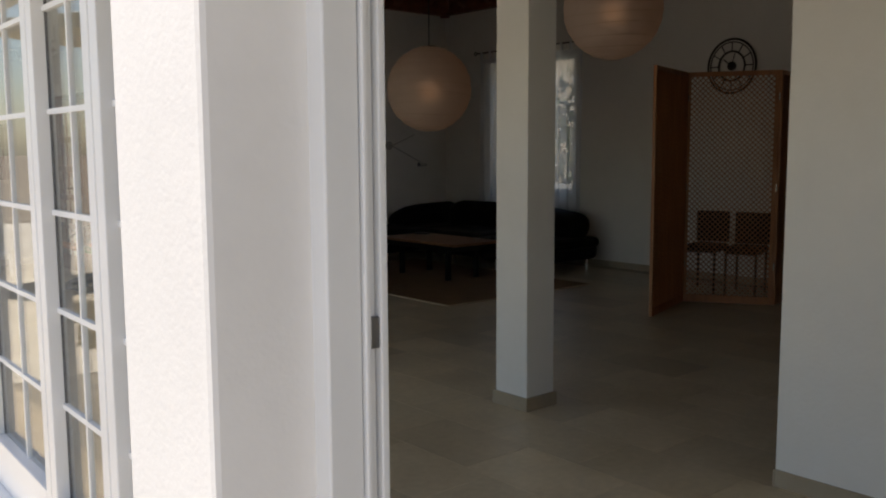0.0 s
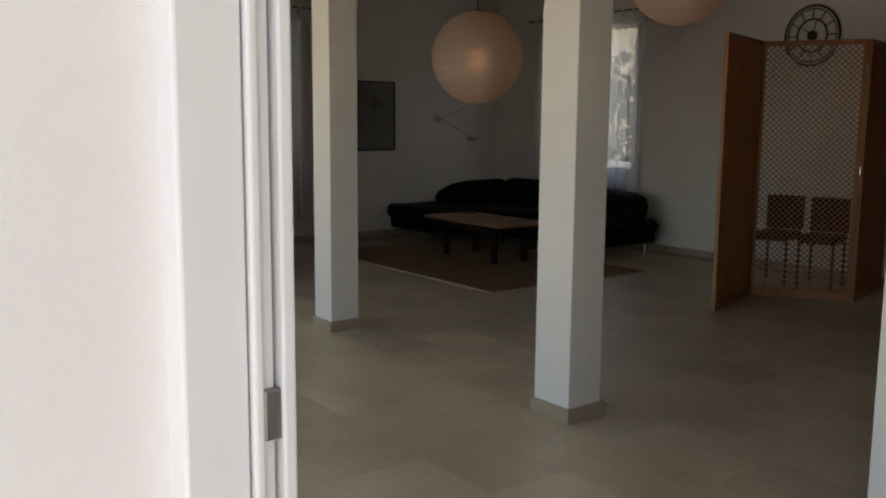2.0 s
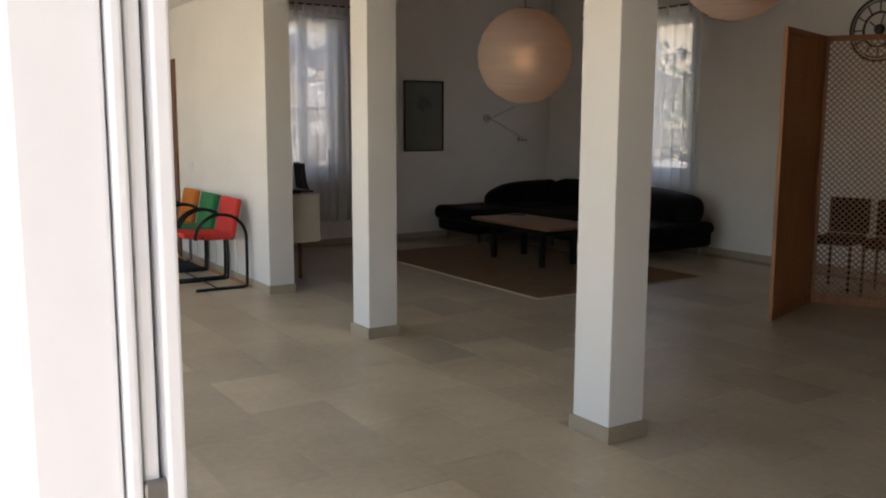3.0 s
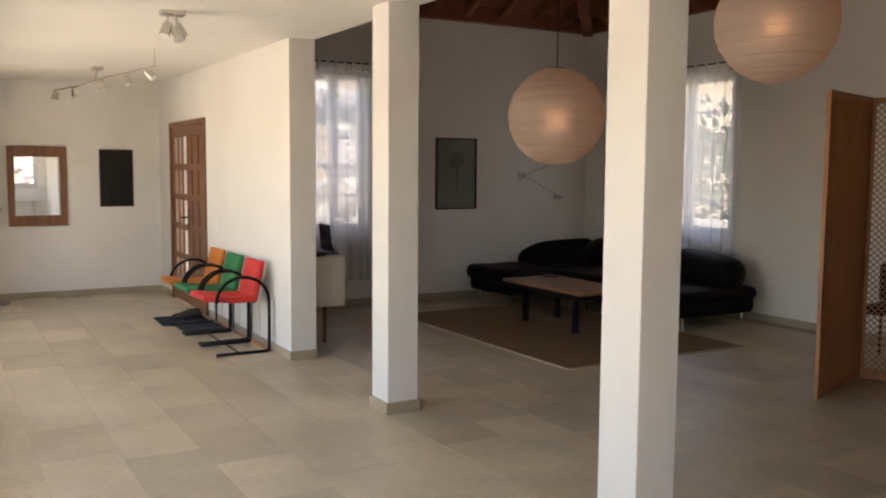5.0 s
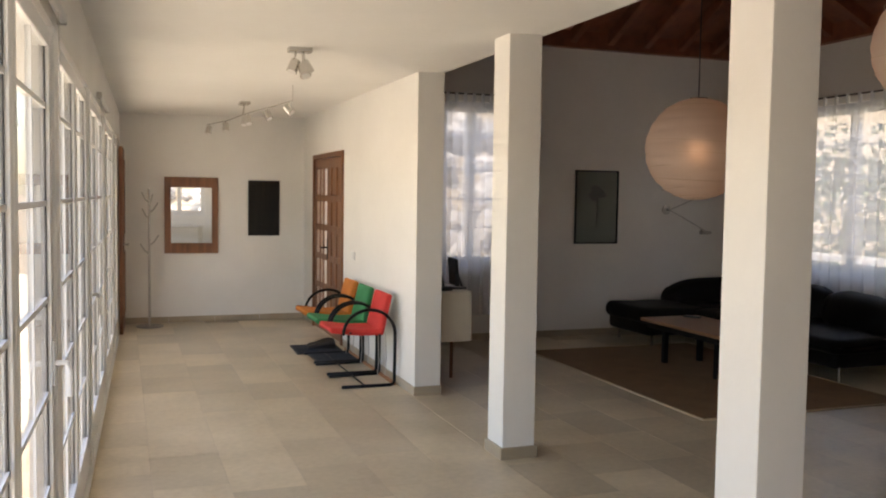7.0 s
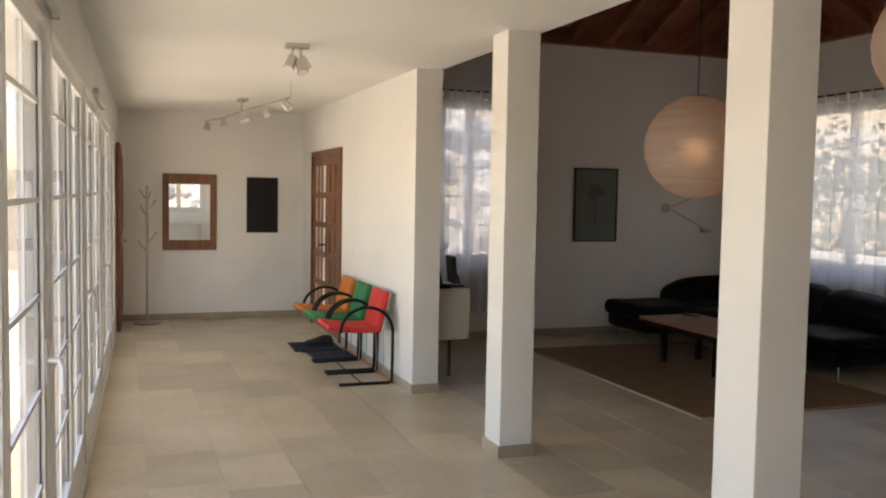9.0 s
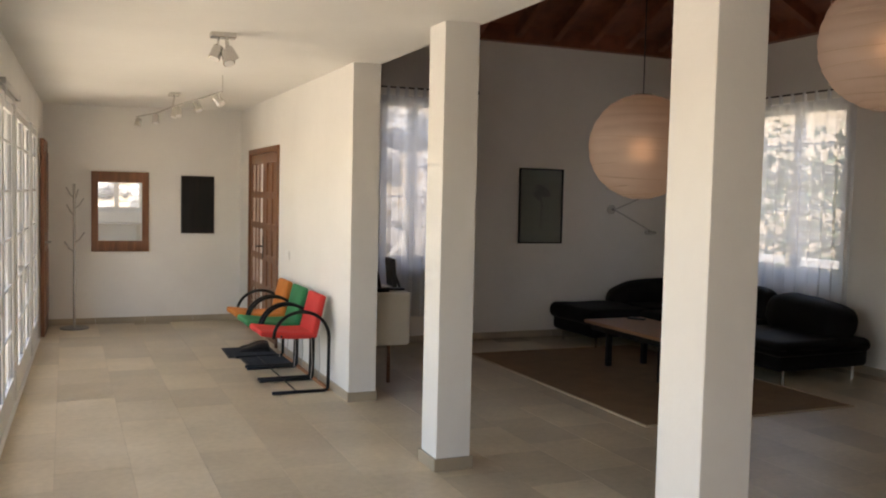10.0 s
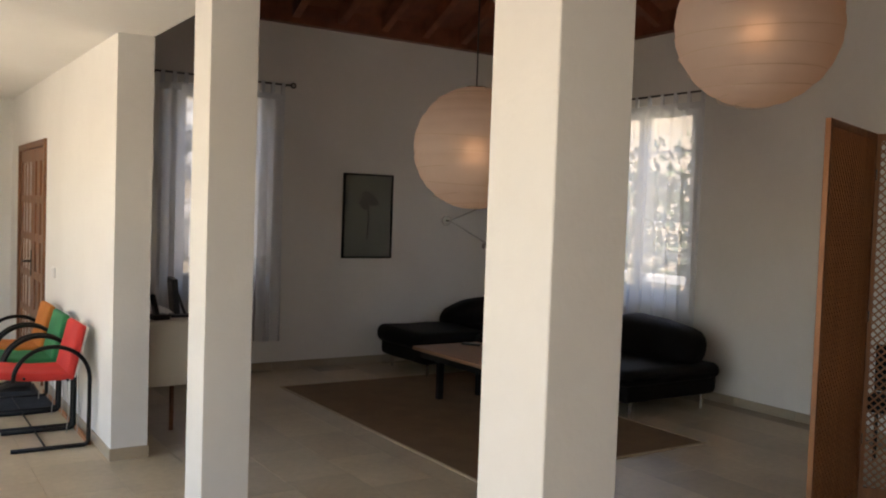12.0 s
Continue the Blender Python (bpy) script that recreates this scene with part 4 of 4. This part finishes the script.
def shoe(at, turn):
    t = thing("shoe", "black leather shoe lying on the mat", "shoe", "pair of shoes", at=at, turn=turn)
    bm = bmesh.new()
    rings = []
    prof = [(-0.135, 0.030, 0.060), (-0.12, 0.036, 0.085), (-0.07, 0.038, 0.092), (-0.02, 0.037, 0.085), (0.03, 0.042, 0.062), (0.08, 0.046, 0.046), (0.125, 0.038, 0.036), (0.145, 0.018, 0.026)]
    for x, hw, h in prof:
        rings.append([bm.verts.new((x, hw * math.cos(a), 0.018 + (h - 0.018) * max(0.0, math.sin(a)) ** 0.8)) for a in (math.pi * k / 8 for k in range(9))])
    for a, b in zip(rings, rings[1:]):
        for k in range(8):
            bm.faces.new((a[k], a[k + 1], b[k + 1], b[k]))
    bm.faces.new(rings[0])
    bm.faces.new(rings[-1])
    for a, b in zip(rings, rings[1:]):
        bm.faces.new((a[0], b[0], b[8], a[8]))
    part("upper", bm, SHOE, t, smooth=True)
    part("sole", box(-0.14, 0.145, -0.042, 0.042, 0.0, 0.018, 0.008), GASKET, t)
    for i in range(3):
        part("lace", tube([(0.0 + i * 0.022, -0.022, 0.080 - i * 0.010), (0.0 + i * 0.022, 0.0, 0.086 - i * 0.010), (0.0 + i * 0.022, 0.022, 0.080 - i * 0.010)], 0.0025, sides=5), GASKET, t)


shoe((1.92, 6.30, 0.015), 172)
shoe((1.94, 6.42, 0.015), 165)


def wall_mirror():
    x0, x1, z0, z1 = 0.482, 1.112, 0.847, 1.771
    t = thing("wall_mirror", "rectangular mirror in a broad brown wooden frame", "mirror", at=(x0, FAR, z0))
    w, h = x1 - x0, z1 - z0
    for b in ((0, 0.075, 0, h), (w - 0.075, w, 0, h), (0.075, w - 0.075, 0, 0.125), (0.075, w - 0.075, h - 0.125, h)):
        part("frame", box(b[0], b[1], -0.035, 0.0, b[2], b[3], 0.004), TEAK, t)
    m = Matrix.Translation((0, -0.016, 0))
    part("mirror_glass", box(0.07, w - 0.07, -0.004, 0.0, 0.12, h - 0.12, m=m), MIRROR, t)


wall_mirror()


def black_picture():
    t = thing("black_picture", "glossy black picture panel on the white wall", "picture", at=(1.477, FAR, 1.061))
    w, h = 0.387, 0.687
    part("panel", box(0, w, -0.022, 0, 0, h, 0.003), BLACK_PLASTIC, t)
    part("print", box(0.012, w - 0.012, -0.0255, -0.0225, 0.012, h - 0.012), ART_BLACK, t, "glossy near-black print")


black_picture()


def coat_rack():
    t = thing("coat_rack", "slim grey metal coat stand with branching hooks", "coat rack", at=(0.30, 8.33, 0))
    part("foot", disc((0, 0, 0.008), 0.155, 0.016, bevel=0.005), STEEL, t)
    part("pole", tube([(0, 0, 0.016), (0, 0, 1.62)], 0.015, sides=14), SILVER, t)
    for z, a, l in ((1.52, 150, 0.16), (1.40, -15, 0.17), (1.33, 175, 0.13), (1.02, 10, 0.18), (0.92, 190, 0.17), (1.50, 60, 0.14)):
        c, s = math.cos(radians(a)), math.sin(radians(a))
        part("branch_hook", tube([(0, 0, z - 0.06), (c * l * 0.3, s * l * 0.3, z - 0.02), (c * l * 0.6, s * l * 0.6, z + 0.06)], 0.010, sides=10, r_end=0.008), SILVER, t)


coat_rack()


def spot_head(t, at, aim, chrome):
    d = Vector(aim).normalized()
    p = Vector(at)
    h = part("spot", tube([p - d * 0.045, p - d * 0.02, p + d * 0.04], 0.030, sides=16, r_end=0.036), chrome, t, "small chrome spot head")
    part("lens", tube([p + d * 0.038, p + d * 0.043], 0.030, sides=16), WHITE_CLOTH, h)
    return h


def spot_cluster():
    x, y = 1.09, 3.19
    z = ceil_z(x)
    t = thing("spot_cluster", "chrome ceiling fitting with three spot heads", "spotlight", "ceiling spotlights", at=(x, y, z))
    part("canopy", box(-0.075, 0.075, -0.045, 0.045, -0.030, 0.004, 0.005), CHROME, t)
    for k, (dx, dy, aim) in enumerate(((-0.035, 0.01, (-0.35, -0.2, -0.9)), (0.02, -0.02, (0.15, -0.45, -0.85)), (0.045, 0.02, (0.5, 0.1, -0.8)))):
        part("stem", tube([(dx * 0.6, dy, -0.02), (dx, dy * 1.3, -0.09 - 0.02 * k)], 0.007, sides=8), CHROME, t)
        spot_head(t, (dx * 1.1, dy * 1.5 - 0.01, -0.12 - 0.03 * (k % 2)), aim, CHROME)


spot_cluster()


def spot_track():
    o = Vector((1.205, 6.85, ceil_z(1.205)))
    t = thing("spot_track", "slim chrome track with six ceiling spot heads", "spotlight", "ceiling spotlights", at=o)
    line = [(1.41, 5.20, 2.40), (1.33, 5.75, 2.395), (1.24, 6.40, 2.40), (1.19, 6.85, 2.40), (1.10, 7.55, 2.385), (0.93, 8.02, 2.37)]
    part("track", tube([Vector(p) - o for p in line], 0.006, sides=8), CHROME, t)
    part("canopy", box(-0.05, 0.05, -0.10, 0.10, -0.028, 0.004, 0.005), CHROME, t)
    part("stem", tube([(0, 0, -0.02), (-0.015, 0, 2.40 - o.z)], 0.008, sides=8), CHROME, t)
    part("end_stem", tube([(0.205, -1.65, ceil_z(1.41) - o.z + 0.002), (0.205, -1.65, 2.40 - o.z)], 0.004, sides=8), CHROME, t)
    for (x, y, z), aim in (((1.395, 5.30, 2.35), (0.55, -0.5, -0.7)), ((1.30, 5.90, 2.345), (0.35, -0.3, -0.85)), ((1.215, 6.62, 2.35), (0.1, -0.35, -0.9)), ((1.20, 6.80, 2.35), (-0.2, -0.2, -0.9)), ((1.095, 7.60, 2.34), (0, -0.2, -0.95)), ((0.945, 7.98, 2.325), (-0.2, -0.1, -0.95))):
        p = Vector((x, y, z)) - o
        part("hanger", tube([p + Vector((0, 0, 0.05)), p], 0.006, sides=6), CHROME, t)
        spot_head(t, p - Vector((0, 0, 0.02)), aim, CHROME)


spot_track()


def light_switch():
    t = thing("light_switch", "white double light switch on the hall wall", "light switch", at=(XW, 5.985, 0.937))
    part("plate", box(-0.010, 0.0, 0, 0.155, 0, 0.085, 0.003), SWITCH, t)
    for i in (0, 1):
        part("rocker", box(-0.014, -0.0095, 0.012 + i * 0.072, 0.072 + i * 0.072, 0.012, 0.073, 0.002), SWITCH, t)


light_switch()



def white_table():
    t = thing("dining_table", "plain white table under the window at the hall's other end", "table", at=(1.35, -3.25, 0))
    part("tabletop", box(-0.55, 0.55, -0.38, 0.30, 0.715, 0.745, 0.005), CREAM, t)
    for x in (-0.5, 0.5):
        for y in (-0.33, 0.25):
            part("leg", box(x - 0.025, x + 0.025, y - 0.025, y + 0.025, 0, 0.716, 0.004), CREAM, t)


white_table()
casement_window("window_south", "white casement window with small panes", 1.25, 0.93, (2.0, SOUTH, 1.02), 180)

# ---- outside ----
# added pale strip: bounces more daylight into the hall's north end than the terrace
structure("patio", box(-9.0, FRONT_OUT, 2.6, 16, -0.35, -0.025), PATIO, "pale paving added farther along to bounce daylight into the hall", "patio")
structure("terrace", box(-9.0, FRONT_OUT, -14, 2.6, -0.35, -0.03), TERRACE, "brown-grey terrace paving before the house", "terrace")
# added paving; its dark colour limits daylight bounced in through the curtain
structure("side_terrace", box(EAST + 0.26, 10.6, 0.0, 7.2, -0.359, -0.12), TERRACE, "brown-grey paving added outside the living room", "terrace")
structure("ground", box(-400, 400, -400, 400, -1.4, -0.36), EARTH, "dry earth stretching to the horizon", "ground")


def kerb(x0, x1, y0, y1, h):
    structure("kerb", box(x0, x1, y0, y1, -0.04, h, 0.015), KERB, "pale sunlit stone kerb on the terrace", "kerb")


kerb(-4.6, -1.3, 3.3, 3.6, 0.12)
kerb(-4.6, -1.3, 4.4, 4.75, 0.16)


def side_wing():
    t = thing("house_wing", "white rendered house wing with a gridded window", "house", at=(-2.55, 5.25, 0), turn=-30)
    bm = bmesh.new()
    for x0, x1, z0, z1 in ((-0.30, 0, 0, 2.0), (-4.2, -0.92, 0, 2.0), (-0.92, -0.30, 0, 0.16), (-0.92, -0.30, 1.72, 2.0), (-4.2, 0, 2.0, 2.05)):
        box(x0, x1, 0, 0.3, z0, z1, bm=bm)
    part("wall", bm, RENDERED, t)
    part("fascia", box(-4.2, 0.15, -0.25, 0.3, 2.05, 2.6, 0.01), SLATE, t, "blue-grey fascia board")
    part("roof", box(-4.25, 0.2, -0.3, 2.0, 2.6, 2.75, 0.01), KERB, t)
    w = part("window", box(-0.90, -0.32, 0.14, 0.16, 0.18, 1.70), ART_BLACK, t, "dark glass")
    for i in range(4):
        part("muntin", box(-0.92 + i * 0.2, -0.895 + i * 0.2, 0.10, 0.14, 0.16, 1.72), WHITE_FRAME, w)
    for i in range(7):
        z = 0.16 + i * 0.256
        part("muntin", box(-0.92, -0.30, 0.10, 0.138, z - 0.012, z + 0.012), WHITE_FRAME, w)
    part("window_sill", box(-0.97, -0.25, -0.06, 0.1, 0.08, 0.16, 0.008), WHITE_FRAME, t)


side_wing()


def rock_bank(x0, x1, y, side, seed):
    """A slope of pale boulders behind a window, rising away from the house (side +1 north, -1 south)."""
    bm = bmesh.new()
    rnd = random.Random(seed)
    for i in range(150):
        x, k = rnd.uniform(x0 + 0.2, x1 - 0.5), rnd.uniform(0, 1)
        r = rnd.uniform(0.12, 0.34)
        m = Matrix.Translation((x, y + side * (0.2 + 2.6 * k), -0.2 + 3.0 * k)) @ Euler((rnd.uniform(0, 6), rnd.uniform(0, 6), rnd.uniform(0, 6))).to_matrix().to_4x4() @ Matrix.Diagonal((r * 1.4, r, r * 0.8, 1))
        vs = bmesh.ops.create_icosphere(bm, subdivisions=2, radius=1, matrix=m)["verts"]
        for v in vs:
            v.co += 0.25 * r * noise.noise_vector(v.co * 3.5)
    tagged(finish("boulders", bm, ROCK), "bank of pale sunlit boulders behind the house", "rocks", kind="stuff")
    bm = bmesh.new()
    far = y + side * 2.9
    vs = [bm.verts.new(p) for p in ((x0, y, -0.4), (x1, y, -0.4), (x1, far, 3.0), (x0, far, 3.0), (x0, far, -0.4), (x1, far, -0.4))]
    for f in ((0, 1, 2, 3), (3, 2, 5, 4), (0, 3, 4), (1, 5, 2), (0, 4, 5, 1)):
        bm.faces.new([vs[i] for i in f])
    structure("bank", bm, EARTH, "dry earth bank behind the house", "ground")


rock_bank(3.0, 9.0, 7.7, 1, 11)
rock_bank(-0.5, 4.5, -6.2, -1, 23)


def hillside():
    """Rising dry ground behind the hedge."""
    bm = bmesh.new()
    n = 24
    grid = [[bm.verts.new((12.2 + 16 * j / n, -12 + 44 * i / n, -0.5 + 9 * (j / n) ** 0.8 + 0.5 * noise.noise(Vector((i * 0.5, j * 0.5, 0))) * (j / n))) for j in range(n + 1)] for i in range(n + 1)]
    for a, b in zip(grid, grid[1:]):
        for j in range(n):
            bm.faces.new((a[j], b[j], b[j + 1], a[j + 1]))
    structure("hillside", bm, EARTH, "dry hillside rising behind the hedge", "ground")


hillside()


def hedge_and_fence():
    bm = bmesh.new()
    rnd = random.Random(7)
    for i in range(9000):
        p = Vector((rnd.uniform(11.2, 12.6), rnd.uniform(0.5, 16.0), 0))
        p.z = rnd.uniform(-0.35, 2.3 + 0.5 * noise.noise(p * 0.8) + 0.6 * (p.x - 11.2))
        s = rnd.uniform(0.06, 0.13)
        q = Euler((rnd.uniform(0, 6), rnd.uniform(0, 6), rnd.uniform(0, 6))).to_matrix()
        vs = [bm.verts.new(p + q @ Vector(c) * s) for c in ((-1, 0, 0), (0, -0.5, 0.1), (1, 0, 0), (0, 0.5, 0.1))]
        bm.faces.new(vs)
    tagged(finish("hedge", bm, LEAF), "green leafy hedge outside the window", "hedge", kind="stuff")
    t = thing("fence", "low white rail fence outside the window", "fence", at=(9.4, 1.0, -0.36))
    for i in range(9):
        part("post", box(-0.04, 0.04, i * 1.0 - 0.04, i * 1.0 + 0.04, 0, 1.25, 0.006), KERB, t)
    for z in (0.75, 1.10):
        part("rail", box(-0.02, 0.02, 0, 8.0, z, z + 0.11, 0.005), WHITE_FRAME, t)


hedge_and_fence()

# ---- floor tiles, laid in staggered rows along the hall ----


def floor_tiles():
    floor = bpy.data.objects["floor"]
    tw, tl, g = 0.40, 0.60, 0.0009
    bm = box(-tw / 2 + g, tw / 2 - g, -tl / 2 + g, tl / 2 - g, -0.012, 0.0, 0.0007, segments=1)
    me = bpy.data.meshes.new("tile")
    bm.to_mesh(me)
    bm.free()
    me.materials.append(TILE)
    cells = []
    nx = int((EAST - FRONT_IN) / tw) + 1
    for i in range(nx):
        x = -0.25 + tw * (i + 0.5)
        off = (0.0, 0.3, 0.15, 0.45)[i % 4]
        y = SOUTH - 0.3 + off
        while y < FAR + 0.2:
            cells.append((x, y + tl / 2))
            y += tl
    cells = [c for c in cells if c[0] < EAST and c[1] < FAR and not (c[0] > XB + 0.1 and c[1] > NORTH)]
    near = [c for c in cells if -0.4 < c[0] < 3.3 and -1.2 < c[1] < 7.0][:300]
    chosen = set(near)
    for x, y in near:
        ob = new("tile", me)
        ob.location = (x, y, 0)
        ob.parent = floor
    rest = bmesh.new()
    for x, y in cells:
        if (x, y) not in chosen:
            box(x - tw / 2 + g, x + tw / 2 - g, y - tl / 2 + g, y + tl / 2 - g, -0.012, 0.0, bm=rest)
    ob = part("far_tiles", rest, TILE_REST, floor, "beige stone tiles")
    ob["kind"] = "stuff"


def island_variation(m, amount):
    nt = m.node_tree
    for n in nt.nodes:
        if n.bl_idname == "ShaderNodeObjectInfo":
            geo = nt.nodes.new("ShaderNodeNewGeometry")
            target = n.outputs["Random"].links[0].to_socket
            nt.links.new(geo.outputs["Random Per Island"], target)
    return m


TILE_REST = island_variation(TILE.copy(), 0.13)
floor_tiles()
